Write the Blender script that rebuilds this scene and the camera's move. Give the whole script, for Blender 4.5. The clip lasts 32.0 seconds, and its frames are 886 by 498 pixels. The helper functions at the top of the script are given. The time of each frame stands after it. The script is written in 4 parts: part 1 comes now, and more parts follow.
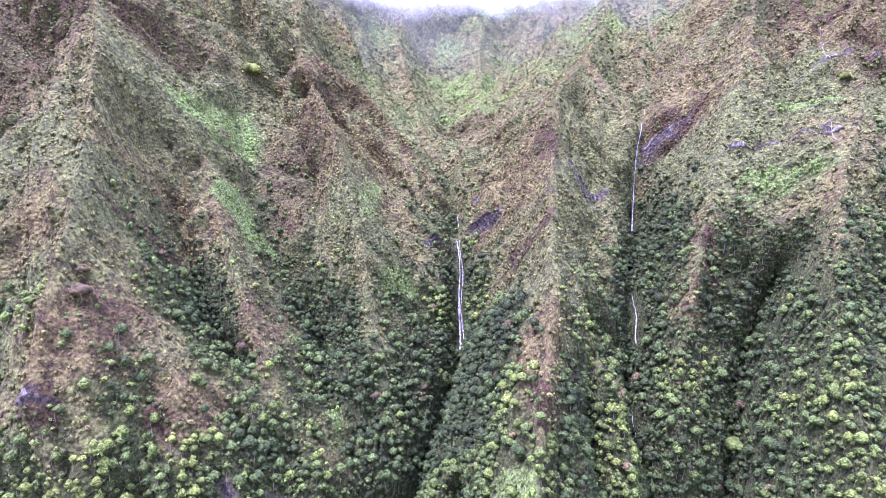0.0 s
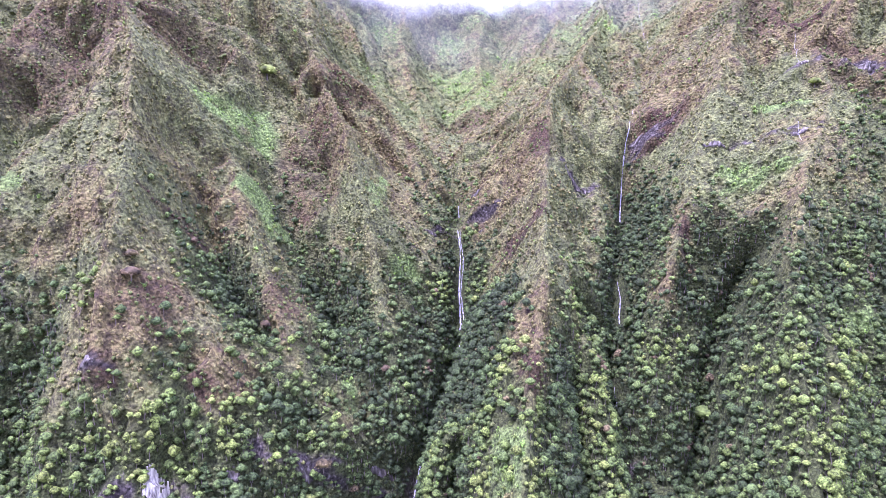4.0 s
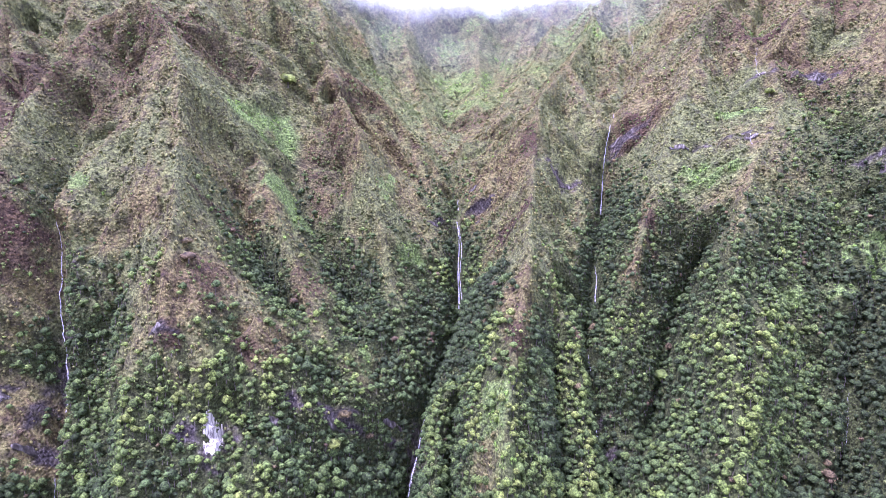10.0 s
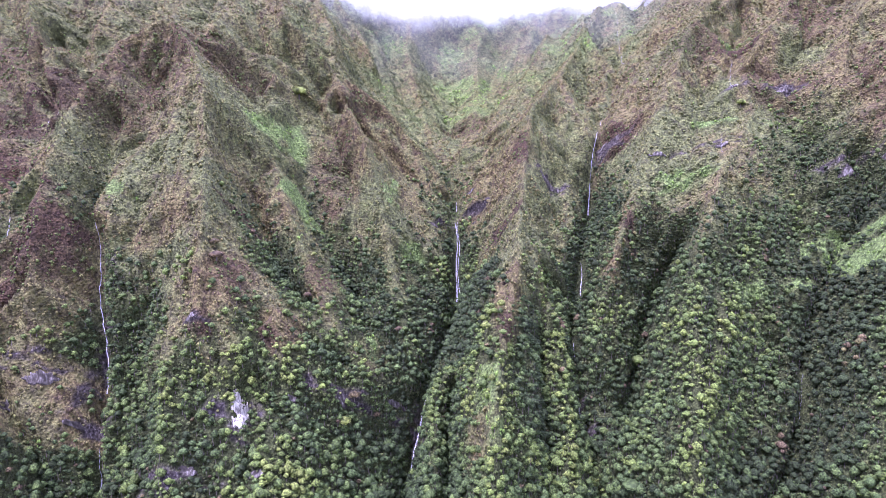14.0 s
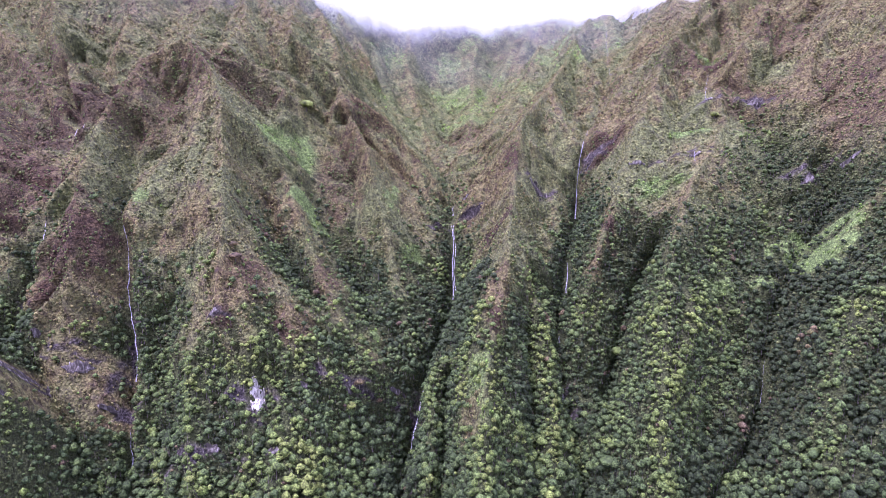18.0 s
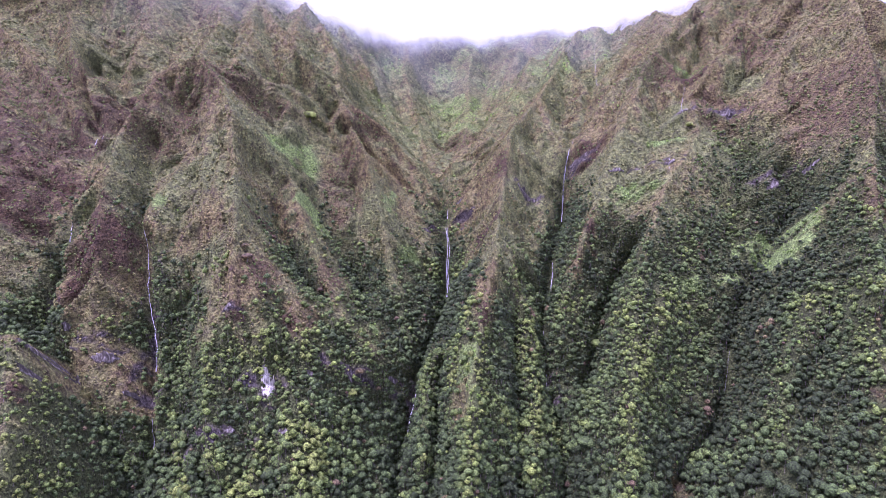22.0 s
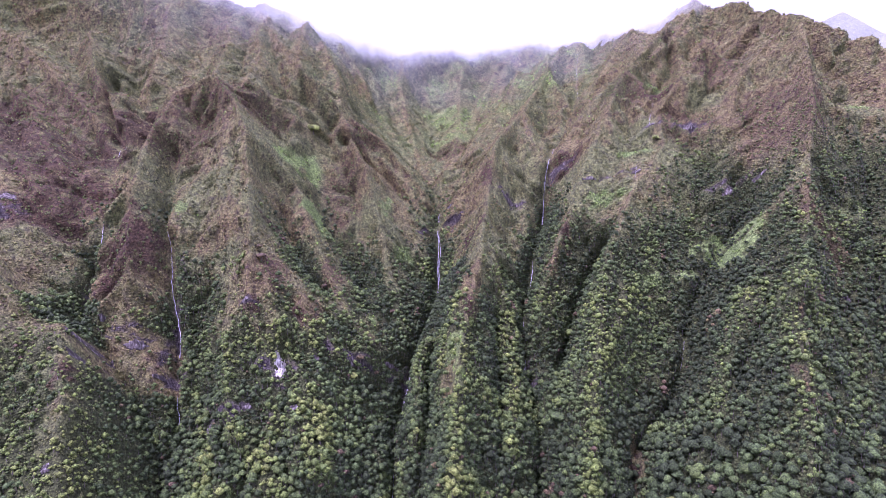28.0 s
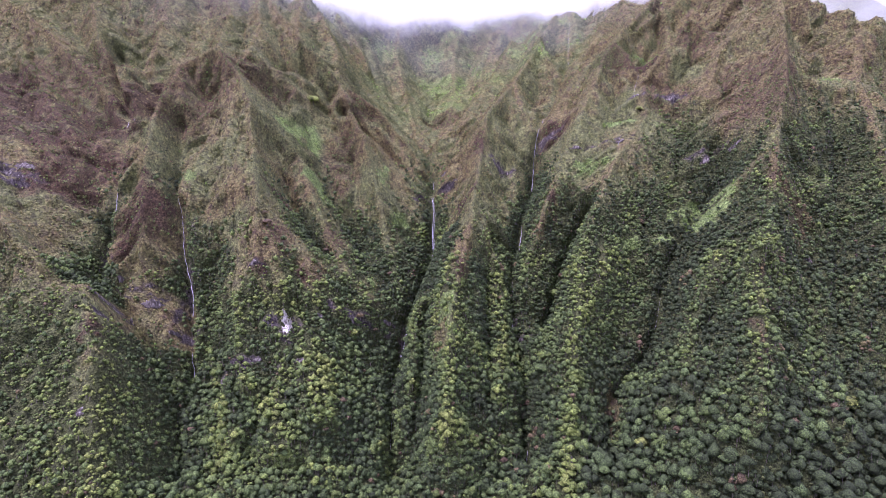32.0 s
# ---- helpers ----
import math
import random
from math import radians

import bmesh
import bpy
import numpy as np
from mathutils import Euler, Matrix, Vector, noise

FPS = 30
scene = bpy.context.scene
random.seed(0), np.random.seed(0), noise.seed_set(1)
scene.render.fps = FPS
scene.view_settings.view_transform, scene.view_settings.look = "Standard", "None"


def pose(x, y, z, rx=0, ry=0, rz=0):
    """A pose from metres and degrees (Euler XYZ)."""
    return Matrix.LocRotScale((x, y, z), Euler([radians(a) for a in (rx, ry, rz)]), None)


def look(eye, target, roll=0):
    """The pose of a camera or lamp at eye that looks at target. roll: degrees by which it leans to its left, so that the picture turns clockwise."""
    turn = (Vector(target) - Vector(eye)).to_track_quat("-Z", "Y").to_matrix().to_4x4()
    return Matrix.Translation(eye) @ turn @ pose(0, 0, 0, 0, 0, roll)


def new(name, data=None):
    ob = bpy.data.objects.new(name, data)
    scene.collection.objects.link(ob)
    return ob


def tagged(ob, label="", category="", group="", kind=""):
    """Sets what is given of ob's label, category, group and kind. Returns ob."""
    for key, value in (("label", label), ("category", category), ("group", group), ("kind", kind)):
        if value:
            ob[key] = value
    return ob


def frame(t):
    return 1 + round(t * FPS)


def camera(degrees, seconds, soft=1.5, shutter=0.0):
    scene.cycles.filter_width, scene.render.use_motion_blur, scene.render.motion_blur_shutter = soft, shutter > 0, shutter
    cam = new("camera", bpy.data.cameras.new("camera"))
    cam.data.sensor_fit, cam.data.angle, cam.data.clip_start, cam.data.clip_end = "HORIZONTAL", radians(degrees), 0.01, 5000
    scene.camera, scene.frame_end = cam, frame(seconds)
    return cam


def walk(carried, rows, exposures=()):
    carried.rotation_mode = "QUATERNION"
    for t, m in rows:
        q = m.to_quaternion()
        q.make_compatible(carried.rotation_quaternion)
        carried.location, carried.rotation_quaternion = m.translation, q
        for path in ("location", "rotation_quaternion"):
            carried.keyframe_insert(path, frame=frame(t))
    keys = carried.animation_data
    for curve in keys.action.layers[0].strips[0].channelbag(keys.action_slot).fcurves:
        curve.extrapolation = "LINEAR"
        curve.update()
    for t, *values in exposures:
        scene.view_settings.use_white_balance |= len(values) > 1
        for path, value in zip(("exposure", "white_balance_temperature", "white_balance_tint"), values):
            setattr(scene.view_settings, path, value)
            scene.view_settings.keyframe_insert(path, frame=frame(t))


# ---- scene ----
cam = camera(71, 32.0, soft=0.4)
# seconds, eye, target, roll: a drone drawing back from the cliffs
PATH = [
    (0, (-0.00, -380.00, 0.00), (0.000, -280.413, -9.052), 0.03),
    (6, (-2.66, -433.83, 3.65), (-2.452, -334.466, -7.589), 0.39),
    (13, (0.91, -508.39, 12.09), (0.415, -409.174, -0.390), 0.19),
    (19, (6.08, -572.33, 19.96), (5.444, -473.070, 7.809), -0.02),
    (25, (15.03, -636.46, 25.21), (14.374, -537.139, 13.629), -0.21),
    (30, (18.01, -690.00, 30.49), (18.247, -590.652, 19.067), -0.15),
    (31, (19.39, -699.72, 31.56), (19.621, -600.404, 19.859), -0.20),
    (31.5, (20.09, -704.58, 32.10), (20.308, -605.444, 18.959), -0.23),
    (32, (20.78, -709.44, 32.64), (20.994, -610.863, 15.803), -0.25),
]
walk(cam, [(t, look(eye, target, roll)) for t, eye, target, roll in PATH],
     exposures=[(0, 2.0, 4880, 66), (12, 1.77, 4900, 65), (20, 1.36, 5000, 72), (29, 1.23, 5020, 79), (32, 1.13, 5150, 68)])

# ---------------------------------------------------------------- sky and light
world = bpy.data.worlds.new("overcast")
scene.world = world
world.use_nodes = True
wt = world.node_tree
for nd in list(wt.nodes):
    wt.nodes.remove(nd)
sky = wt.nodes.new("ShaderNodeTexSky")
sky.sky_type, sky.sun_disc = "NISHITA", False
sky.sun_elevation, sky.sun_rotation = radians(67), radians(225)
pale = wt.nodes.new("ShaderNodeMix")
pale.data_type, pale.inputs[0].default_value = "RGBA", 0.88
wb = wt.nodes.new("ShaderNodeBackground")
wo = wt.nodes.new("ShaderNodeOutputWorld")
skys = wt.nodes.new("ShaderNodeVectorMath")
skys.operation = "SCALE"
skys.inputs["Scale"].default_value = 0.12
wt.links.new(sky.outputs[0], skys.inputs[0])
wt.links.new(skys.outputs[0], pale.inputs[6])
pale.inputs[7].default_value = (0.96, 0.95, 0.95, 1)
wt.links.new(pale.outputs[2], wb.inputs[0])
# an overcast sky: about three times brighter overhead than at the horizon
wc = wt.nodes.new("ShaderNodeTexCoord")
ws = wt.nodes.new("ShaderNodeSeparateXYZ")
wr = wt.nodes.new("ShaderNodeMapRange")
wr.inputs[1].default_value, wr.inputs[2].default_value = -0.05, 1.0
wr.inputs[3].default_value, wr.inputs[4].default_value = 0.4, 0.84
wt.links.new(wc.outputs["Generated"], ws.inputs[0])
wt.links.new(ws.outputs[2], wr.inputs[0])
wt.links.new(wr.outputs[0], wb.inputs[1])
wt.links.new(wb.outputs[0], wo.inputs[0])

lamp = bpy.data.lights.new("sun", "SUN")
lamp.energy, lamp.angle, lamp.color = 2.3, radians(24), (1.0, 0.91, 0.76)
sun = new("sun", lamp)
sun.matrix_world = look((0, 0, 0), (0.3, 0.3, -1.0))


# ---------------------------------------------------------------- materials
def nodes(name, rough=0.9):
    m = bpy.data.materials.new(name)
    m.use_nodes = True
    b = m.node_tree.nodes["Principled BSDF"]
    b.inputs["Roughness"].default_value = rough
    b.inputs["Specular IOR Level"].default_value = 0.25
    return m, m.node_tree, b


def noise_of(nt, scale, detail=4, rough=0.6, stretch=None, vec=None):
    n = nt.nodes.new("ShaderNodeTexNoise")
    n.inputs["Scale"].default_value = scale
    n.inputs["Detail"].default_value = detail
    n.inputs["Roughness"].default_value = rough
    tc = nt.nodes.new("ShaderNodeTexCoord")
    src = tc.outputs["Object"]
    if stretch:
        mp = nt.nodes.new("ShaderNodeMapping")
        mp.inputs["Scale"].default_value = stretch
        nt.links.new(src, mp.inputs[0])
        src = mp.outputs[0]
    nt.links.new(src, n.inputs["Vector"])
    return n.outputs["Fac"]


def ramp(nt, fac, stops):
    r = nt.nodes.new("ShaderNodeValToRGB")
    while len(r.color_ramp.elements) < len(stops):
        r.color_ramp.elements.new(0.5)
    for e, (p, c) in zip(r.color_ramp.elements, stops):
        e.position = p
        e.color = (*c, 1) if len(c) == 3 else c
    nt.links.new(fac, r.inputs[0])
    return r.outputs[0]


def mix(nt, fac, a, b, blend="MIX"):
    n = nt.nodes.new("ShaderNodeMix")
    n.data_type, n.blend_type = "RGBA", blend
    for s, v in ((0, fac), (6, a), (7, b)):
        if isinstance(v, (int, float)):
            n.inputs[s].default_value = v
        elif isinstance(v, tuple):
            n.inputs[s].default_value = (*v, 1)
        else:
            nt.links.new(v, n.inputs[s])
    return n.outputs[2]


def attr(nt, name):
    a = nt.nodes.new("ShaderNodeAttribute")
    a.attribute_name = name
    return a.outputs["Fac"]


def grey(nt, fac, lo, hi):
    n = nt.nodes.new("ShaderNodeMapRange")
    n.inputs[1].default_value, n.inputs[2].default_value = lo, hi
    nt.links.new(fac, n.inputs[0])
    return n.outputs[0]


def bump(nt, b, fac, strength, dist):
    n = nt.nodes.new("ShaderNodeBump")
    n.inputs["Strength"].default_value, n.inputs["Distance"].default_value = strength, dist
    nt.links.new(fac, n.inputs["Height"])
    nt.links.new(n.outputs[0], b.inputs["Normal"])


def slope_material():
    m, nt, b = nodes("fern_slope", 0.95)
    broad = noise_of(nt, 0.03, 5, 0.65)
    mid = noise_of(nt, 0.16, 5, 0.7)
    fine = noise_of(nt, 0.9, 4, 0.7)
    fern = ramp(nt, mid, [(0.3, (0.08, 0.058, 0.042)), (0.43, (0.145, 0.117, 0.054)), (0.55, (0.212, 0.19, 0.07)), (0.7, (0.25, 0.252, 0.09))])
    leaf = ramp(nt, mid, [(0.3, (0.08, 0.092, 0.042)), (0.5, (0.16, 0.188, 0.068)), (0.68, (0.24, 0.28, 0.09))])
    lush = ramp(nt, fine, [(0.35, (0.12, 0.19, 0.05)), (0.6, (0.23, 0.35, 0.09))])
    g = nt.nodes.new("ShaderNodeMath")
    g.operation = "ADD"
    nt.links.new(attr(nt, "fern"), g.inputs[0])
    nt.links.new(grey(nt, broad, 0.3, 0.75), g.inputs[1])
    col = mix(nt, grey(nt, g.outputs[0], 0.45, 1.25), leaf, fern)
    col = mix(nt, attr(nt, "lush"), col, lush)
    earth = ramp(nt, fine, [(0.3, (0.045, 0.028, 0.019)), (0.7, (0.105, 0.064, 0.037))])
    col = mix(nt, attr(nt, "earth"), col, earth)
    # dark green ground under the trees: shade of the crowns put into its colour
    canopy_shade = ramp(nt, fine, [(0.3, (0.03, 0.042, 0.014)), (0.7, (0.085, 0.112, 0.032))])
    col = mix(nt, attr(nt, "canopy_shade"), col, canopy_shade)
    rock = ramp(nt, noise_of(nt, 0.5, 5, 0.7, (1, 1, 0.35)), [(0.3, (0.035, 0.031, 0.028)), (0.55, (0.095, 0.085, 0.076)), (0.75, (0.30, 0.285, 0.265))])
    col = mix(nt, attr(nt, "rock"), col, rock)
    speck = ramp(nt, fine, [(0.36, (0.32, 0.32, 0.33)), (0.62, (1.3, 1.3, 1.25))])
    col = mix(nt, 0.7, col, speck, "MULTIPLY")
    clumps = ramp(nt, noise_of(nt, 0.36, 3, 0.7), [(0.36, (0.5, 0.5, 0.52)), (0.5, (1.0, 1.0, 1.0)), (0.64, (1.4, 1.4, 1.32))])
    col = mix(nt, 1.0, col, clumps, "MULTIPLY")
    nt.links.new(col, b.inputs["Base Color"])
    vo = nt.nodes.new("ShaderNodeTexVoronoi")
    vo.inputs["Scale"].default_value = 0.55
    tc = nt.nodes.new("ShaderNodeTexCoord")
    nt.links.new(tc.outputs["Object"], vo.inputs["Vector"])
    hgt = nt.nodes.new("ShaderNodeMath")
    hgt.operation = "SUBTRACT"
    nt.links.new(fine, hgt.inputs[0])
    nt.links.new(vo.outputs["Distance"], hgt.inputs[1])
    bump(nt, b, hgt.outputs[0], 1.0, 1.6)
    return m


def leaf_material(name, stops, spread, grain):
    m, nt, b = nodes(name, 0.75)
    c = ramp(nt, attr(nt, "tint"), stops)
    isl = nt.nodes.new("ShaderNodeNewGeometry")
    v = ramp(nt, isl.outputs["Random Per Island"], [(0.0, (1 - spread,) * 3), (1.0, (1 + spread,) * 3)])
    c = mix(nt, 1.0, c, v, "MULTIPLY")
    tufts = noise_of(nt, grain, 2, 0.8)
    # tuft hollows darkened, tops brightened: shade among the leaves put into the colour
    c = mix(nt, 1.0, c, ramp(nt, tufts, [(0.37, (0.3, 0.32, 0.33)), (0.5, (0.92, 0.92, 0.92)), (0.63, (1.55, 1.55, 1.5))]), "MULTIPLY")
    nt.links.new(c, b.inputs["Base Color"])
    bump(nt, b, tufts, 1.0, 1.4)
    return m


def plain(name, stops, scale, rough=0.9, stretch=None, strength=0.6, dist=0.3):
    m, nt, b = nodes(name, rough)
    f = noise_of(nt, scale, 5, 0.65, stretch)
    nt.links.new(ramp(nt, f, stops), b.inputs["Base Color"])
    bump(nt, b, f, strength, dist)
    return m


TREE_STOPS = [(0.0, (0.046, 0.07, 0.023)), (0.2, (0.08, 0.128, 0.036)), (0.42, (0.128, 0.19, 0.044)), (0.6, (0.166, 0.236, 0.044)),
              (0.78, (0.25, 0.3, 0.065)), (0.9, (0.17, 0.14, 0.06)), (1.0, (0.125, 0.092, 0.05))]
SHRUB_STOPS = [(0.0, (0.085, 0.104, 0.0336)), (0.25, (0.135, 0.165, 0.05)), (0.45, (0.2, 0.215, 0.064)), (0.6, (0.205, 0.182, 0.062)),
               (0.75, (0.165, 0.122, 0.05)), (0.88, (0.078, 0.05, 0.033)), (1.0, (0.2, 0.333, 0.0533))]
MAT_SLOPE = slope_material()
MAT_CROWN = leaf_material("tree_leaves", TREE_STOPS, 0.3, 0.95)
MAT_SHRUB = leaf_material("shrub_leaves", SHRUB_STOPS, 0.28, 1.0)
MAT_BARK = plain("bark", [(0.3, (0.10, 0.085, 0.07)), (0.7, (0.26, 0.23, 0.19))], 2.0, 0.9, (1, 1, 0.2))
MAT_ROCK = plain("basalt", [(0.3, (0.03, 0.027, 0.021)), (0.48, (0.07, 0.064, 0.05)), (0.6, (0.19, 0.18, 0.15)), (0.72, (0.48, 0.47, 0.42))], 0.45, 0.95, (1, 1, 0.3), 0.9, 1.0)
MAT_PALE = plain("bare_pale_rock", [(0.38, (0.13, 0.12, 0.1)), (0.48, (0.48, 0.47, 0.38)), (0.58, (0.78, 0.78, 0.62))], 0.7, 0.6, (1, 1, 0.16), 0.7, 0.8)


def water_material():
    m, nt, b = nodes("falling_water", 0.35)
    f = noise_of(nt, 0.8, 4, 0.7, (1.6, 1.6, 0.12))
    nt.links.new(ramp(nt, f, [(0.3, (0.5, 0.52, 0.6)), (0.6, (0.78, 0.79, 0.86))]), b.inputs["Base Color"])
    nt.links.new(grey(nt, f, 0.28, 0.72), b.inputs["Alpha"])
    return m


def cloud_material(name, low, high, soft, strength, colour=(0.93, 1.0, 0.76)):
    m = bpy.data.materials.new(name)
    m.use_nodes = True
    nt = m.node_tree
    for nd in list(nt.nodes):
        nt.nodes.remove(nd)
    out = nt.nodes.new("ShaderNodeOutputMaterial")
    tr = nt.nodes.new("ShaderNodeBsdfTransparent")
    em = nt.nodes.new("ShaderNodeEmission")
    em.inputs[0].default_value = (*colour, 1)
    em.inputs[1].default_value = strength
    ms = nt.nodes.new("ShaderNodeMixShader")
    at = nt.nodes.new("ShaderNodeAttribute")
    at.attribute_name = "thick"
    n1 = noise_of(nt, 0.017, 6, 0.6, (1, 1, 1.3))
    add = nt.nodes.new("ShaderNodeMath")
    add.operation = "MULTIPLY_ADD"
    nt.links.new(n1, add.inputs[0])
    add.inputs[1].default_value = soft
    nt.links.new(at.outputs["Fac"], add.inputs[2])
    mr = nt.nodes.new("ShaderNodeMapRange")
    mr.interpolation_type = "SMOOTHSTEP"
    mr.inputs[1].default_value, mr.inputs[2].default_value = low, high
    nt.links.new(add.outputs[0], mr.inputs[0])
    nt.links.new(mr.outputs[0], ms.inputs[0])
    nt.links.new(tr.outputs[0], ms.inputs[1])
    nt.links.new(em.outputs[0], ms.inputs[2])
    nt.links.new(ms.outputs[0], out.inputs[0])
    return m


MAT_WATER = water_material()
MAT_CLOUD = cloud_material("cloud", 0.5, 1.5, 0.9, 0.62)

# ---------------------------------------------------------------- the cliffs: crest lines and gully lines
LINES = []


def ridge(name, *pts):
    LINES.append((1, name, np.array(pts, float)))


def gully(name, *pts):
    LINES.append((0, name, np.array(pts, float)))


ridge("central spur", (171, 276, 180), (128, 182, 121), (76, 42, 67), (64, -14, 14), (49, -103, -38), (39, -152, -75), (30, -190, -110), (25, -220, -150), (25, -250, -198))
ridge("red crest", (-153, 83, 155), (-126, 84, 133), (-105, 88, 105), (-56, 84, 72), (-18, 74, 24), (3, 64, -6))
ridge("knob spur", (-105, 90, 105), (-87, 49, 71), (-67, 14, 33), (-47, -28, -34), (-34, -62, -84), (-20, -94, -118))
ridge("left shoulder", (-232, 25, 139), (-203, -7, 111), (-176, -54, 77), (-165, -83, 32), (-153, -124, -10), (-146, -157, -45), (-144, -171, -73), (-129, -174, -111), (-122, -182, -139), (-117, -212, -171), (-113, -240, -197))
ridge("tip spur", (-161, -30, 55), (-134, -19, 14), (-112, -58, -26), (-93, -83, -64), (-74, -107, -95), (-50, -129, -120))
ridge("dark spur", (-147, -125, -24), (-122, -128, -57), (-92, -140, -92), (-76, -155, -121))
ridge("bluff", (-115, -166, -116), (-95, -182, -141), (-80, -210, -168), (-72, -232, -194))
ridge("left crest", (-155, 91, 157), (-245, 260, 259))
ridge("peak two", (-230, 19, 137), (-275, 21, 118), (-280, -32, 68), (-270, -93, 23), (-255, -132, -23), (-252, -150, -71), (-239, -158, -120), (-221, -164, -138))
ridge("peak two back", (-235, 32, 140), (-256, 150, 200), (-296, 260, 259))
gully("bush hollow", (-156, 64, 103), (-138, 60, 85), (-137, 40, 47), (-112, 10, -18), (-81, -10, -70), (-60, -45, -98))
gully("orange hollow", (-152, -35, -8), (-123, -64, -56), (-94, -90, -88))
gully("left fall", (-267, 0, 51), (-254, -45, 14), (-239, -95, -22), (-218, -134, -128), (-211, -160, -154), (-208, -168, -179), (-205, -190, -203))
gully("far left fall", (-420, 185, 140), (-341, 29, 57), (-309, -70, -6), (-304, -89, -18), (-304, -115, -75), (-295, -150, -108))
ridge("west wall", (-618, 248, 241), (-530, 187, 194), (-427, 102, 121), (-352, 36, 79))
ridge("west rib", (-496, 24, 100), (-428, -46, 48), (-373, -105, -2), (-345, -137, -52), (-330, -152, -87))
gully("west hollow", (-525, 152, 143), (-433, 73, 79), (-362, 4, 30))
ridge("front left spire", (-347, -195, -29), (-317, -203, -64), (-297, -206, -86), (-269, -212, -81), (-246, -255, -113), (-231, -285, -146), (-215, -315, -174), (-205, -340, -192))
gully("front left", (-289, -150, -82), (-255, -170, -135), (-220, -185, -183), (-202, -215, -226), (-192, -240, -253))
gully("main fall", (8, 200, 47), (5, 140, 10), (12, 100, -20), (10, 45, -34), (11, 0, -95), (3, -48, -114), (-13, -96, -143), (-23, -115, -189), (-28, -160, -212), (-27, -200, -273))
gully("right fall", (205, 239, 130), (168, 130, 79), (140, 64, 45), (133, 57, -27), (110, -20, -58), (94, -72, -104), (92, -115, -141), (98, -157, -187), (94, -200, -258))
ridge("right small spur", (361, 245, 262), (289, 165, 201), (230, 87, 152), (182, 15, 71), (151, -31, 14), (129, -67, -31), (111, -100, -77), (100, -122, -116))
gully("between right spurs", (175, -54, -48), (148, -78, -92), (120, -125, -155))
ridge("right middle spur", (324, 110, 159), (266, 62, 119), (253, 20, 88), (247, -8, 58), (199, -71, 12), (168, -116, -25), (149, -152, -63), (138, -188, -103), (130, -220, -142), (122, -255, -207), (116, -275, -234))
ridge("orange crest", (380, 70, 202), (338, 99, 174), (319, 99, 157))
gully("green hollow", (308, -45, 19), (312, -65, -5), (273, -91, -45), (242, -118, -84), (227, -142, -120), (206, -168, -163), (167, -200, -190), (157, -235, -233))
ridge("right buttress", (397, 14, 190), (376, -41, 141), (354, -91, 90), (329, -131, 37), (307, -173, -11), (290, -203, -31), (270, -239, -47), (268, -234, -71), (250, -277, -95), (240, -302, -125), (229, -327, -155))
ridge("inner right rib", (280, -170, -44), (245, -200, -81), (222, -225, -120), (205, -250, -163))
gully("far right", (425, -50, 73), (403, -105, 6), (375, -165, -67), (346, -215, -114), (330, -260, -150), (311, -300, -176))
ridge("far right spur", (493, 20, 162), (459, -40, 91), (441, -110, 27), (417, -170, -41), (391, -220, -89))
ridge("head rib one", (-45, 434, 244), (-53, 380, 182), (-40, 324, 117), (-19, 234, 60), (-8, 164, 26))
ridge("head rib two", (51, 454, 216), (45, 412, 166), (46, 344, 112), (34, 254, 72), (17, 174, 26))
ridge("bowl shoulder", (-142, 295, 206), (-116, 265, 154), (-85, 225, 105), (-56, 170, 61))
gully("head left", (-106, 352, 186), (-77, 282, 111), (-32, 212, 46), (1, 149, 8))
gully("head right", (118, 451, 215), (82, 372, 131), (49, 272, 69))
ridge("head spur", (173, 284, 181), (218, 400, 245))
gully("top fall", (240, 400, 245), (223, 310, 179), (205, 239, 130))
ridge("green rib", (-464, 207, 224), (-430, 147, 175), (-382, 86, 129), (-353, 46, 92))
ridge("crest fin", (-367, 238, 273), (-351, 178, 210), (-336, 98, 147))
ridge("crest fin two", (-156, 244, 221), (-132, 178, 187), (-114, 128, 151), (-105, 93, 112))
gully("pyramid gap", (317, 233, 209), (315, 168, 163), (286, 123, 133), (265, 89, 108))
ridge("yellow edge", (388, 35, 186), (354, 32, 153), (332, 15, 126), (311, -15, 85))
gully("central left", (24, -85, -59), (14, -110, -95), (5, -130, -139), (1, -165, -183), (-3, -215, -259))
ridge("central left rib", (14, -135, -108), (0, -128, -120), (-6, -150, -146), (-7, -185, -183))
gully("centre right", (71, -75, -61), (65, -115, -113), (64, -160, -157), (63, -195, -196))
ridge("centre right rib", (62, -85, -39), (79, -120, -112), (74, -168, -154), (72, -200, -189))
ridge("pyramid", (319, 70, 176), (290, 49, 144), (255, 25, 104))
ridge("pyramid edge", (321, 73, 177), (337, 63, 158), (341, 36, 135))
ridge("small pyramid edge", (231, 81, 152), (246, 69, 134), (250, 51, 113))
ridge("summit arm", (373, 234, 269), (316, 179, 204), (274, 139, 172), (233, 84, 153))
gully("red face left", (-100, 82, 60), (-72, 78, 34), (-36, 63, 8), (-6, 37, -23))
ridge("red rib", (-78, 78, 65), (-56, 62, 29), (-34, 40, -6), (-20, 10, -43))
ridge("spur rib", (68, 30, 47), (45, 40, 19), (26, 50, -9))
ridge("spur rib low", (57, -30, 1), (38, -10, -41), (24, -20, -76))
ridge("shoulder face rib", (-206, -10, 100), (-199, -50, 59), (-193, -85, 17), (-181, -108, -21))
ridge("lower left rib", (-164, -140, -59), (-163, -168, -99), (-153, -195, -134), (-143, -220, -167))
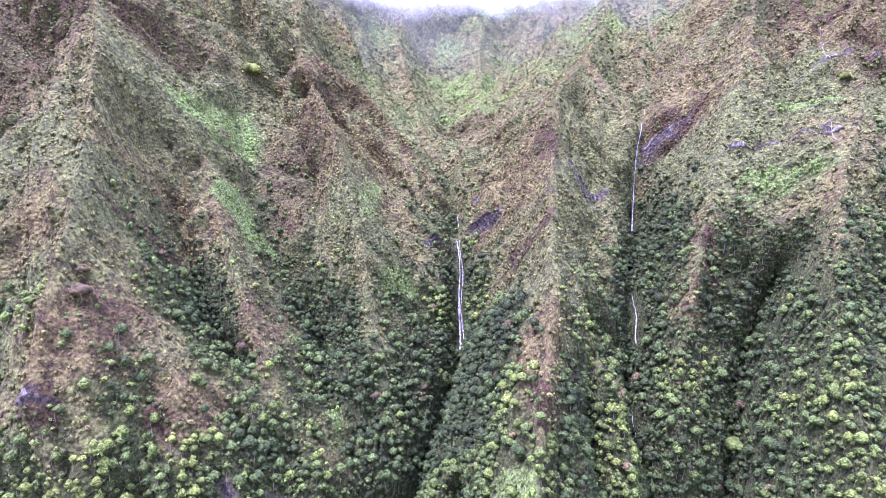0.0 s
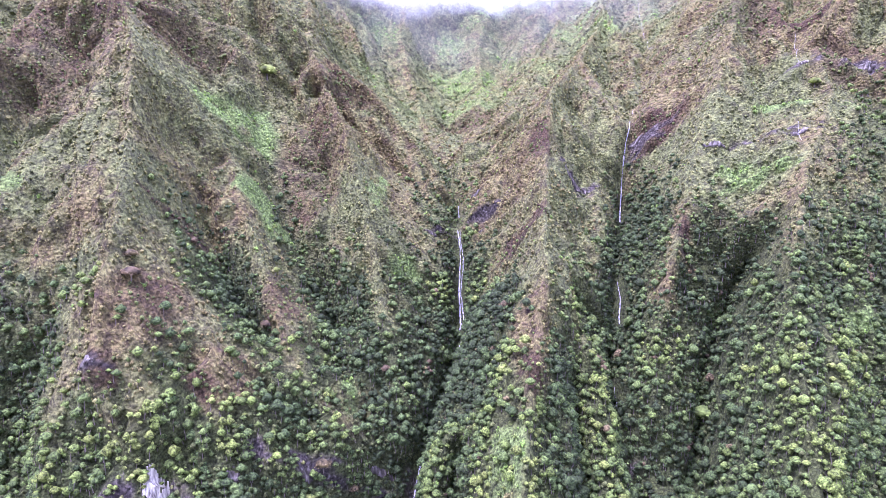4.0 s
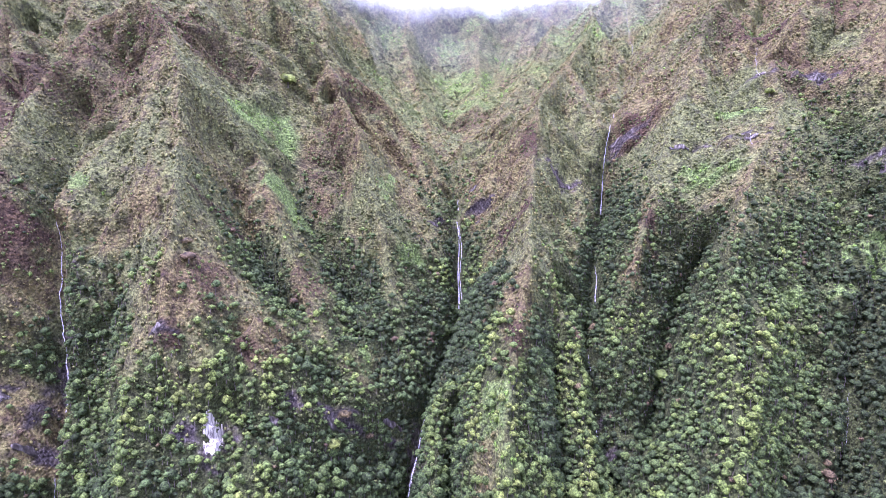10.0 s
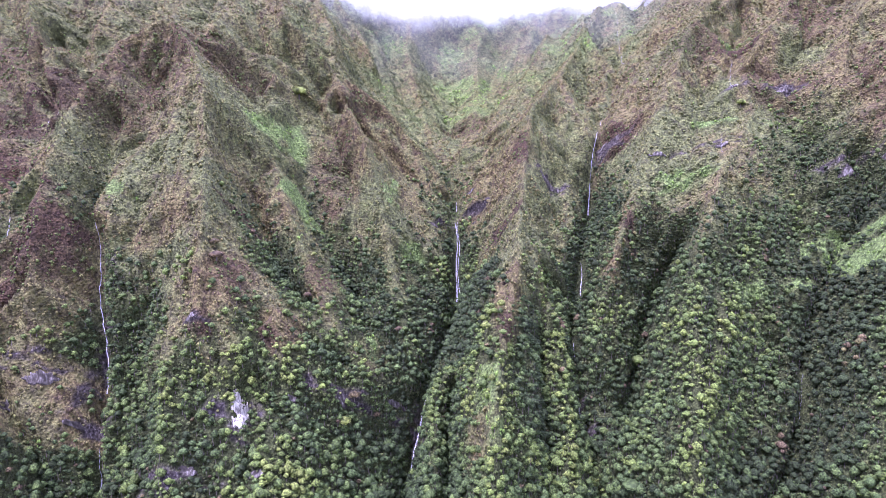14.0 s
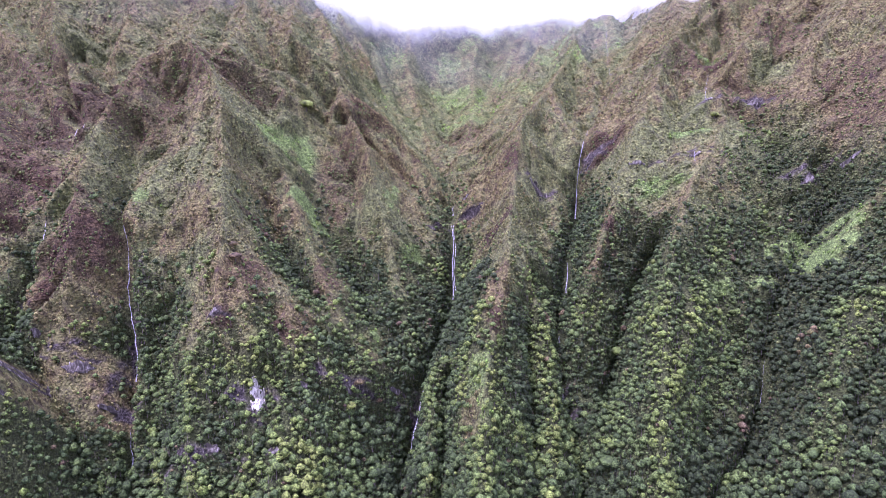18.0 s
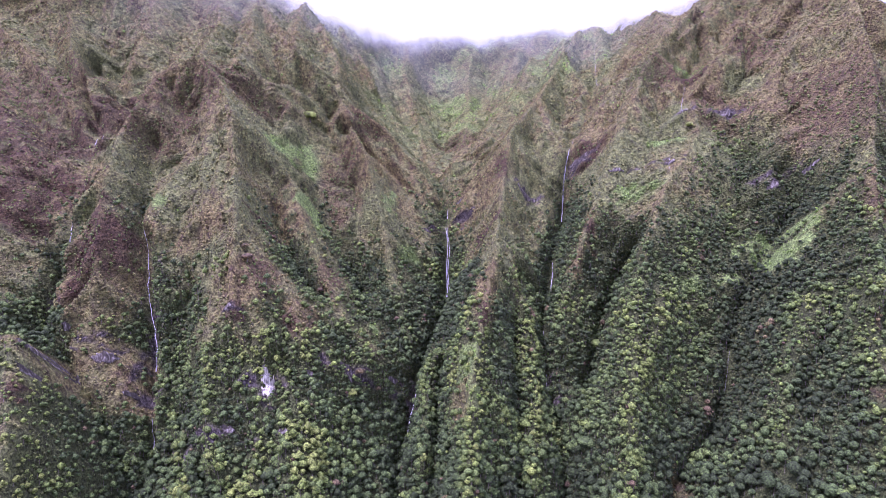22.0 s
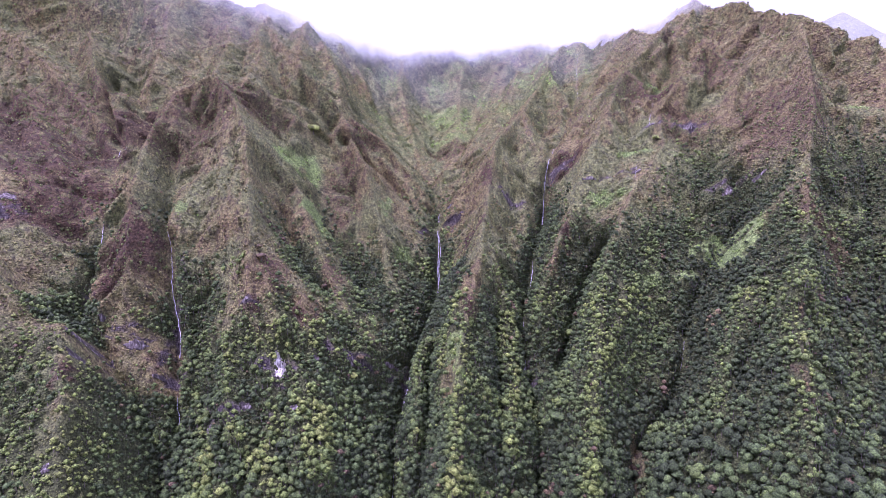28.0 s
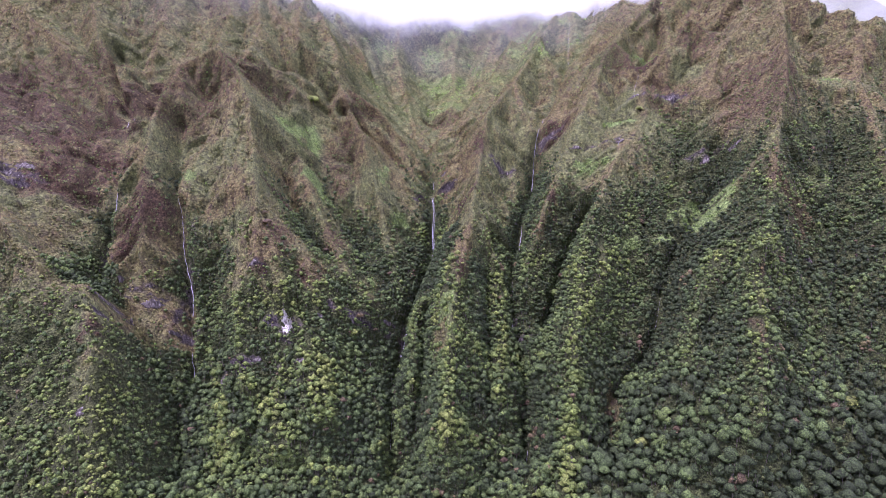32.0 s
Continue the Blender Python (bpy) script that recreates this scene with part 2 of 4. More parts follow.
ridge("west front", (-517, 4, 117), (-453, -76, 53), (-406, -135, -5), (-368, -178, -36))

ridge("high fin", (-232, 244, 255), (-224, 163, 210), (-203, 99, 170), (-199, 32, 134))
ridge("red crest top", (-185, 292, 261), (-173, 189, 209), (-152, 77, 157))
ridge("shoulder wing", (-187, -50, 78), (-219, -34, 49), (-227, -64, 17), (-235, -87, -2), (-234, -106, -15))
ridge("west bulge", (-451, 48, 95), (-365, -36, 39))
ridge("west bulge low", (-417, -32, 50), (-365, -80, 13))
ridge("spur right rib", (81, 72, 74), (90, 32, 39), (108, 30, 3), (118, 20, -30))
ridge("spur right rib high", (121, 161, 112), (125, 90, 72), (133, 59, 45))
ridge("head knob", (187, 364, 224), (172, 278, 186), (180, 231, 149), (191, 189, 116))
ridge("head knob left", (139, 366, 197), (111, 304, 148), (78, 251, 102), (47, 171, 60))
ridge("cloud knob", (302, 299, 248), (262, 255, 205), (235, 212, 169))
ridge("cloud knob right", (304, 307, 250), (289, 224, 214), (269, 133, 184))
ridge("fall edge", (218, 130, 141), (190, 110, 109), (164, 87, 75), (148, 53, 54))
ridge("wooded rib", (213, 60, 121), (189, 22, 85), (174, -6, 49), (168, -20, 27))
ridge("buttress wing", (334, -124, 46), (312, -130, 14), (295, -126, -11), (277, -132, -34))
ridge("face rib", (352, -14, 113), (333, -44, 73), (317, -65, 36))
ridge("face rib right", (351, -46, 98), (331, -81, 55), (320, -91, 25))
gully("buttress side", (288, -186, -40), (264, -207, -73), (249, -214, -96), (234, -227, -119))
ridge("bowl knob", (-145, 318, 237), (-111, 307, 186), (-87, 279, 141))
ridge("lower bluff rib", (-102, -179, -136), (-89, -212, -162), (-79, -235, -190))
ridge("gully wood", (-193, -161, -156), (-176, -189, -181), (-161, -224, -196))
ridge("west spire back", (-376, -152, -24), (-333, -190, -47), (-304, -213, -69))
ridge("hollow rib", (-135, 70, 78), (-123, 49, 40), (-111, 29, 9), (-94, 6, -23))
ridge("orange face rib", (-167, -43, 54), (-163, -36, 23), (-150, -53, -2))
ridge("brown flank rib", (-179, -75, 37), (-180, -98, 11), (-179, -110, -11), (-171, -118, -31))
ridge("wooded shoulder rib", (-138, -138, -40), (-132, -159, -61), (-125, -166, -83), (-125, -175, -104))
ridge("fern rib", (-118, -117, -58), (-104, -143, -76), (-99, -157, -97), (-93, -164, -119))
ridge("central face rib", (33, -122, -68), (28, -145, -86), (19, -155, -111), (16, -169, -130))
ridge("central dark rib", (67, -100, -73), (68, -115, -98), (68, -133, -120), (70, -154, -137))
ridge("wood rib", (132, -81, -77), (113, -108, -97), (108, -120, -122))
ridge("wood rib right", (171, -142, -63), (169, -156, -82), (153, -179, -100), (140, -200, -119))

CREST_X = (-760, -617, -457, -385, -296, -270, -248, -205, -168, -101, -18, 85, 185, 274, 306, 347, 375, 388, 400, 414, 426, 440, 493, 760)
CREST_Y = (260, 260, 260, 260, 260, 264, 268, 298, 330, 400, 470, 500, 480, 430, 340, 280, 250, 215, 182, 145, 105, 60, 20, 40)
CREST_Z = (342, 338, 306, 288, 284, 272, 278, 270, 274, 260, 268, 280, 278, 278, 266, 258, 279, 256, 257, 232, 215, 199, 163, 150)
R2 = math.sqrt(0.5)


def hash2(ix, iy, seed):
    h = np.sin(ix * 127.1 + iy * 311.7 + seed * 74.7) * 43758.5453
    return h - np.floor(h)


def vnoise(x, y, seed=0):
    ix, iy = np.floor(x), np.floor(y)
    fx, fy = x - ix, y - iy
    fx, fy = fx * fx * (3 - 2 * fx), fy * fy * (3 - 2 * fy)
    a, b = hash2(ix, iy, seed), hash2(ix + 1, iy, seed)
    c, d = hash2(ix, iy + 1, seed), hash2(ix + 1, iy + 1, seed)
    return (a * (1 - fx) + b * fx) * (1 - fy) + (c * (1 - fx) + d * fx) * fy - 0.5


def fbm(x, y, seed=0, octaves=4):
    v, a, s = 0, 1.0, 0
    for k in range(octaves):
        v = v + a * vnoise(x * 2 ** k + 17 * k, y * 2 ** k - 9 * k, seed + k)
        s += a
        a *= 0.55
    return v / s


def step(a, b, v):
    u = np.clip((v - a) / (b - a), 0, 1)
    return u * u * (3 - 2 * u)


# The slope is a relief over a plane that leans back 45 degrees: u runs across, s up the slope, n out of it.
U0, U1, DU = -760.0, 760.0, 2.5
S0, S1, DS = -450.0, 570.0, 2.1
gu, gs = np.arange(U0, U1, DU), np.arange(S0, S1, DS)
GU, GS = np.meshgrid(gu, gs)


def trend(s):
    return 60 - 0.24 * s


def line_distances(U, S):
    """The distance from each place to the nearest crest and to the nearest gully, and the run along that crest."""
    crest_d, gully_d, crest_a = np.full(U.shape, 1e9), np.full(U.shape, 1e9), np.zeros_like(U)
    for kind, name, p in LINES:
        lu, ls = p[:, 0], (p[:, 1] + p[:, 2]) * R2
        best, arc = np.full(U.shape, 1e18), np.zeros_like(U)
        run = 200.0 * len(name)
        for i in range(len(p) - 1):
            au, as_, bu, bs = lu[i], ls[i], lu[i + 1], ls[i + 1]
            q = (bu - au) ** 2 + (bs - as_) ** 2 + 1e-6
            h = np.clip(((U - au) * (bu - au) + (S - as_) * (bs - as_)) / q, 0, 1)
            d = (U - au - h * (bu - au)) ** 2 + (S - as_ - h * (bs - as_)) ** 2
            w = d < best
            best = np.where(w, d, best)
            arc = np.where(w, run + h * math.sqrt(q), arc)
            run += math.sqrt(q)
        d = np.sqrt(best)
        if kind:
            crest_a = np.where(d < crest_d, arc, crest_a)
            crest_d = np.minimum(crest_d, d)
        else:
            gully_d = np.minimum(gully_d, d)
    return crest_d, gully_d, crest_a


def stretched(step_u, step_s, start=None, rounds=60):
    """A skin stretched over all crest and gully lines, so that plane faces span from each crest to the gullies beside it."""
    nu, ns = int((U1 - U0) / step_u) + 2, int((S1 - S0) / step_s) + 2
    total, count = np.zeros((ns, nu)), np.zeros((ns, nu))

    def pin(u, s, v):
        i, j = np.rint((u - U0) / step_u).astype(int), np.rint((s - S0) / step_s).astype(int)
        ok = (i >= 0) & (i < nu) & (j >= 0) & (j < ns)
        np.add.at(total, (j[ok], i[ok]), v[ok])
        np.add.at(count, (j[ok], i[ok]), 1)

    crest_s = (np.array(CREST_Y) + np.array(CREST_Z)) * R2
    crest_n = (np.array(CREST_Z) - np.array(CREST_Y)) * R2
    for kind, name, p in LINES:
        ls, ln = (p[:, 1] + p[:, 2]) * R2, (p[:, 2] - p[:, 1]) * R2
        seg = np.hypot(np.diff(p[:, 0]), np.diff(ls))
        t = np.concatenate([[0], np.cumsum(seg)])
        tt = np.arange(0, t[-1], 0.8)
        u, s, n = (np.interp(tt, t, v) for v in (p[:, 0], ls, ln))
        ok = s < np.interp(u, CREST_X, crest_s) - 6
        pin(u[ok], s[ok], (n - trend(s))[ok])
    u = np.arange(U0, U1, 0.8)
    s = np.interp(u, CREST_X, crest_s)
    pin(u, s, np.interp(u, CREST_X, crest_n) - trend(s))
    fixed = count > 0
    value = total / np.maximum(count, 1)
    if start is None:
        h = np.full((ns, nu), value[fixed].mean())
    else:
        j, i = np.minimum(np.arange(ns) * start.shape[0] // ns, start.shape[0] - 1), np.minimum(np.arange(nu) * start.shape[1] // nu, start.shape[1] - 1)
        h = start[j][:, i]
    h = np.where(fixed, value, h)
    wu, ws = 0.5 * step_s ** 2 / (step_u ** 2 + step_s ** 2), 0.5 * step_u ** 2 / (step_u ** 2 + step_s ** 2)
    for _ in range(rounds):
        p = np.pad(h, 1, "edge")
        h = np.where(fixed, value, wu * (p[1:-1, :-2] + p[1:-1, 2:]) + ws * (p[:-2, 1:-1] + p[2:, 1:-1]))
    return h


skin = None
for factor, rounds in ((16, 700), (8, 400), (4, 250), (2, 150), (1, 90)):
    skin = stretched(DU * factor, DS * factor, skin, rounds)


def on_grid(grid, u, s):
    fu = np.clip((u - U0) / DU, 0, grid.shape[1] - 1.001)
    fs = np.clip((s - S0) / DS, 0, grid.shape[0] - 1.001)
    i, j = fu.astype(int), fs.astype(int)
    a, b = fu - i, fs - j
    return (grid[j, i] * (1 - a) + grid[j, i + 1] * a) * (1 - b) + (grid[j + 1, i] * (1 - a) + grid[j + 1, i + 1] * a) * b


WU = GU + 5 * fbm(GU / 34, GS / 34, 301, 3) + 2.2 * vnoise(GU / 9, GS / 9, 305)
WS = GS + 5 * fbm(GU / 34, GS / 34, 302, 3)
CD, GD, CA = line_distances(WU, WS)
REL = on_grid(skin, WU, WS)
below = (np.interp(GU, CREST_X, CREST_Y) + np.interp(GU, CREST_X, CREST_Z)) * R2 - GS
REL = REL - (0.5 + 0.45 * step(0, 110, GS)) * np.minimum(CD, 30) * step(4, 30, GD) * step(0, 80, below)
near = step(0, 14, np.minimum(CD, GD))
# flutes that run down the slope, then finer lumps
def sharp(x, y, seed):
    return 0.5 - 2 * np.abs(vnoise(x, y, seed))


flute = sharp(GU / 23 + 0.8 * fbm(GU / 50, GS / 50, 5), GS / 80, 11) * 8 + sharp(GU / 10 + fbm(GU / 30, GS / 30, 6), GS / 40, 12) * 4
# ribs that run down slantwise from each crest, large, middling and small
slant = CA - 0.8 * CD + 3 * fbm(GU / 26, GS / 26, 16, 3)
ribs = sharp(slant / 25, CD / 70, 15) * 14 + sharp(slant / 11, CD / 45, 17) * 9 + sharp(slant / 5.5, CD / 26, 18) * 4
ribs = ribs * np.minimum(CD, 13) / 13 * step(1, 12, GD) * np.interp(GS, (120, 240, 340), (1, 0.7, 0.35))
lump = fbm(GU / 16, GS / 18, 23, 4) * 6 + vnoise(GU / 5, GS / 5, 29) * 2
edge = 4 * np.exp(-CD / 4.5) - 7 * np.exp(-GD / 5) * step(-20, -90, GS) * (1 - np.exp(-((GU + 75) / 60) ** 2 - ((GS + 215) / 45) ** 2))
GN = trend(GS) + REL + edge + 0.7 * flute * near + ribs + lump * (0.4 + 0.6 * near)
# behind the crest the ground falls away
cs = (np.interp(GU, CREST_X, CREST_Y) + np.interp(GU, CREST_X, CREST_Z)) * R2
cn = (np.interp(GU, CREST_X, CREST_Z) - np.interp(GU, CREST_X, CREST_Y)) * R2
cs = cs + fbm(GU / 30, GU * 0 + 3, 31, 4) * 8
GN = np.where(GS > cs, np.minimum(GN, cn - 1.12 * (GS - cs)), GN)


def world_of(U, S, N):
    return U, (S - N) * R2, (S + N) * R2


def sample(grid, u, s):
    return on_grid(grid, np.asarray(u, float), np.asarray(s, float))


GX, GY, GZ = world_of(GU, GS, GN)


def to_us(p):
    return p[0], (p[1] + p[2]) * R2


def patch(places, wobble=0.5, seed=3):
    """A mask of rounded, ragged patches: (x, y, z, half width, half height)."""
    m = np.zeros_like(GU)
    for k, (x, y, z, a, b) in enumerate(places):
        u, s = to_us((x, y, z))
        r = np.sqrt(((GU - u) / a) ** 2 + ((GS - s) / (b * 0.75)) ** 2)
        r = r + wobble * 1.6 * fbm(GU / (a * 0.5), GS / (b * 0.4), seed + k, 4)
        m = np.maximum(m, step(1.0, 0.7, r))
    return m


def zone(places, seed):
    """A soft, ragged mask where one kind of growth prevails: (x, y, z, half width, half height)."""
    du, ds = 9 * fbm(GU / 22, GS / 22, seed, 3), 9 * fbm(GU / 22, GS / 22, seed + 5, 3)
    m = np.zeros_like(GU)
    for x, y, z, a, b in places:
        u, s = to_us((x, y, z))
        m = np.maximum(m, step(1.25, 0.55, np.sqrt(((GU + 2 * du - u) / a) ** 2 + ((GS + 2 * ds - s) / (b * 0.8)) ** 2)))
    return m


BROWN = zone([(-257, -228, -97, 7, 26), (-240, -272, -135, 7, 34), (-258, -140, -80, 26, 50), (-40, 53, 10, 32, 60), (36, 44, -2, 27, 59), (56, 35, 32, 18, 42), (160, 54, 60, 26, 40), (266, 35, 104, 20, 43), (-199, -104, -23, 39, 21), (-141, -157, -56, 13, 32), (-98, -144, -87, 16, 29), (40, -133, -66, 12, 35), (120, -81, -57, 12, 25), (-141, -46, -17, 27, 28), (-47, -108, -114, 13, 24), (-363, -68, 18, 68, 67), (-256, -140, -59, 31, 69), (-238, -157, -125, 41, 37)], 700)
RUSSET = zone([(-263, -2, 78, 61, 62), (-97, 26, 14, 24, 68), (-79, 80, 75, 22, 32), (-199, 17, 113, 56, 34), (226, 72, 129, 32, 32), (-131, -144, -53, 15, 22), (-87, -67, -67, 14, 26), (26, 256, 63, 32, 38), (272, 14, 84, 29, 35), (-453, 99, 114, 88, 86), (-248, 1, 90, 44, 45), (344, -59, 82, 36, 80), (333, -157, -14, 26, 57), (325, 67, 149, 39, 34)], 720)
GREEN = zone([(-146, 24, 42, 31, 43), (-54, 1, -2, 15, 54), (-118, 6, -15, 13, 30), (-64, -31, -82, 19, 28), (-153, -76, -2, 16, 26), (-202, -76, 21, 31, 32), (176, -7, 46, 22, 31), (219, 9, 48, 28, 22), (186, -18, -24, 21, 25), (166, 251, 160, 27, 48), (35, -177, -110, 16, 26), (-33, -45, -71, 13, 31), (-417, 135, 158, 57, 59), (-272, -50, 33, 27, 32), (241, 27, 62, 45, 31), (284, -211, -41, 23, 39)], 740)
GREEN = np.maximum(GREEN, zone([(269, -24, 53, 40, 42), (237, 17, 83, 36, 29), (315, -68, 12, 50, 47), (308, 21, 121, 25, 23), (214, 76, 130, 39, 31), (159, -37, 12, 27, 38), (110, 47, 28, 24, 58), (169, 252, 165, 48, 48),
                                (-250, -225, -110, 30, 40), (-225, -290, -160, 35, 60)], 760))
LUSH = patch([(-132, 37, 37, 16, 26), (-143, 18, 38, 20, 28), (-121, -22, -7, 9, 19), (-107, -17, -29, 7, 17), (-64, -57, -80, 13, 15), (-51, -104, -103, 5, 17),
              (-46, 12, -1, 8, 27), (-24, -19, -49, 11, 17), (275, -92, -42, 26, 22), (277, -122, -36, 14, 20), (240, -110, -58, 16, 10), (220, -118, -59, 22, 10), (221, 5, 52, 22, 8), (178, -33, -8, 18, 18)], 0.8, 3)
LUSH = np.maximum(LUSH, 0.8 * patch([(381, -116, -1, 15, 17), (423, -31, 97, 31, 13), (269, -18, 53, 19, 8), (-233, -82, 1, 9, 11), (-54, 108, 73, 14, 22), (20, 377, 124, 24, 42),
                                     (177, 266, 163, 11, 38), (278, 101, 147, 20, 10), (25, -170, -113, 9, 25), (29, -196, -130, 7, 19), (322, -188, -42, 10, 20)], 0.8, 23))
EARTH = patch([(-141, -81, -20, 11, 7), (137, -64, -31, 7, 24), (64, 14, 28, 7, 31), (47, -48, -20, 14, 14), (271, -231, -74, 4, 13), (249, -286, -112, 4, 34), (163, -212, -205, 5, 30),
               (262, 63, 114, 20, 9), (152, 53, 39, 18, 27), (-140, -165, -80, 8, 11), (-105, -142, -96, 7, 14), (-252, -245, -111, 5, 18), (38, -149, -83, 6, 17), (-256, -124, -30, 14, 28)], 0.9, 41)
ROCKY = patch([(-249, -142, -112, 24, 10), (-215, -160, -140, 18, 8), (-400, -78, -20, 34, 22), (300, -55, 20, 24, 10), (205, -20, 20, 34, 7), (150, 60, 24, 16, 14), (90, 12, 8, 20, 12),
               (-4, 32, -32, 18, 6), (30, 30, -18, 18, 6), (-146, -167, -74, 10, 5), (-120, -172, -135, 22, 20), (-60, -136, -132, 34, 9), (282, 10, 85, 22, 10), (243, 28, 76, 10, 9),
               (-150, -195, -162, 30, 10), (-300, -120, -70, 9, 40), (-222, -130, -95, 5, 60), (95, -130, -150, 6, 40), (-18, -112, -165, 7, 30)], 1.0, 77)
BOWL = step(190, 300, GY) * step(-190, -120, GU) * step(300, 220, GU)
LUSH = np.maximum(LUSH, 0.6 * BOWL * step(-0.25, 0.2, fbm(GU / 40, GS / 40, 67, 4)))
LUSH = 0.92 * LUSH * step(-0.3, 0.02, fbm(GU / 8, GS / 8, 63, 4))
EARTH = np.maximum(EARTH, 0.95 * patch([(-430, 20, 50, 110, 90), (-350, -60, 0, 50, 70), (-520, 60, 90, 90, 110), (-265, -110, -50, 34, 60), (-330, 60, 80, 40, 60)], 0.7, 141))
EARTH = np.maximum(EARTH, 0.6 * RUSSET)
EARTH = 0.85 * EARTH * step(-0.35, 0.0, fbm(GU / 7, GS / 7, 65, 4))
ROCKY = ROCKY * step(-0.08, 0.04, fbm(GU / 7, GS / 4.5, 61, 4))
# upper flanks carry side shading in the growth: left-facing browner, right-facing greener
FERN_SIDE_TONE = np.clip(0.1 + 0.22 * step(12, 2, CD) + 0.5 * (step(-0.7, 0.7, np.gradient(GN, DS, DU)[1]) - 0.5) * step(-80, 0, GZ) + 0.25 * step(-20, 120, GZ) + 0.12 * step(200, 320, np.abs(GU)) - 0.2 * step(-40, -150, GZ) + 0.6 * fbm(GU / 36, GS / 44, 91, 4) + 0.55 * BROWN + 0.3 * RUSSET - 0.5 * GREEN, 0, 1)


BARE = patch([(-262, -115, -60, 40, 70), (-240, -150, -125, 36, 30), (-235, -160, -142, 36, 22), (-420, -50, -20, 70, 60), (-150, -165, -72, 18, 16), (20, -195, -125, 10, 24), (167, -205, -195, 7, 30)], 0.5, 15)
FERN_SIDE_TONE = np.maximum(FERN_SIDE_TONE, 0.6 * BARE)
FOREST = np.clip(step(-25, -120, GZ + 95 * fbm(GU / 45, GS / 45, 51, 3) - 55 * step(70, 150, GU) - 25 * step(190, 270, GU) - 45 * step(235, 330, GU)) + 0.45 * step(22, 6, GD) * step(40, -30, GZ) - 0.4 * step(7, 2, CD) * step(-190, -60, GZ), 0, 1)
SPIRE = step(-195, -225, GU) * step(-190, -215, GY)
FOREST = FOREST * (1 - 0.3 * SPIRE) * (1 - 0.5 * BROWN) * (1 - 0.5 * RUSSET) * (1 - 0.85 * BARE) * (1 - 0.97 * LUSH) * (1 - 0.9 * ROCKY) * (1 - 0.6 * EARTH) * step(260, 120, GY)

# how much true ground lies under each square of the relief plane
gn_s, gn_u = np.gradient(GN, DS, DU)
AREA = np.minimum(np.sqrt(1 + gn_s ** 2 + gn_u ** 2), 5.0)
# which way the slope faces
span = np.sqrt(1 + gn_s ** 2 + gn_u ** 2)
FX, FY, FZ = -gn_u / span, (-gn_s - 1) * R2 / span, (1 - gn_s) * R2 / span


# ---------------------------------------------------------------- mesh tools
def mesh_from(name, verts, faces, attrs=None, mat=None, smooth=False):
    me = bpy.data.meshes.new(name)
    verts = np.ascontiguousarray(verts, np.float32)
    faces = np.ascontiguousarray(faces, np.int32)
    k = faces.shape[1]
    me.vertices.add(len(verts))
    me.vertices.foreach_set("co", verts.ravel())
    me.loops.add(faces.size)
    me.loops.foreach_set("vertex_index", faces.ravel())
    me.polygons.add(len(faces))
    me.polygons.foreach_set("loop_start", np.arange(0, faces.size, k, dtype=np.int32))
    if smooth:
        me.polygons.foreach_set("use_smooth", np.ones(len(faces), bool))
    me.update(calc_edges=True)
    for key, v in (attrs or {}).items():
        a = me.attributes.new(key, "FLOAT", "POINT")
        a.data.foreach_set("value", np.ascontiguousarray(v, np.float32).ravel())
    if mat:
        me.materials.append(mat)
    return me


def grid_faces(nu, ns):
    i = np.arange(ns - 1)[:, None] * nu + np.arange(nu - 1)[None, :]
    return np.stack([i, i + 1, i + nu + 1, i + nu], -1).reshape(-1, 4)


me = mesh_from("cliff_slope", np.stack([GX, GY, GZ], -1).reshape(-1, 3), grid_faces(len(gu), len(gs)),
               {"fern": FERN_SIDE_TONE, "lush": LUSH, "earth": EARTH, "rock": ROCKY, "canopy_shade": 0.9 * step(0.15, 0.8, FOREST)}, MAT_SLOPE, True)
tagged(new("ground_cliff", me), "steep fluted green and brown mountain cliffs covered in ferns", "cliff", kind="structure")

# the valley floor, one sheet to the horizon
fx, fy = np.meshgrid(np.linspace(-4500, 4500, 121), np.linspace(-4500, 4500, 121))
fz = -305 + 14 * fbm(fx / 180, fy / 180, 7, 4) + 20 * step(300, 2500, np.hypot(fx, fy + 300))
me = mesh_from("valley_floor", np.stack([fx, fy, fz], -1).reshape(-1, 3), grid_faces(121, 121),
               {"fern": fx * 0, "lush": fx * 0, "earth": fx * 0, "rock": fx * 0, "canopy_shade": fx * 0}, MAT_SLOPE, True)
tagged(new("ground", me), "wooded green valley floor below the cliffs", "ground", kind="structure")


# ---------------------------------------------------------------- waterfalls
FALL_US = []


def along(pts, step_m=2.0):
    p = np.array([to_us(q) for q in pts], float)
    seg = np.hypot(*(p[1:] - p[:-1]).T)
    t = np.concatenate([[0], np.cumsum(seg)])
    k = max(4, int(t[-1] / step_m))
    tt = np.linspace(0, t[-1], k)
    return np.interp(tt, t, p[:, 0]), np.interp(tt, t, p[:, 1])


def empty(name, at, label, category, group="", kind=""):
    e = new(name)
    e.location = at
    return tagged(e, label, category, group, kind)


def child(name, me, parent, label=""):
    ob = new(name, me)
    ob.parent = parent
    ob.matrix_parent_inverse = Matrix.Translation(-Vector(parent.location))
    if label:
        ob["label"] = label
    return ob


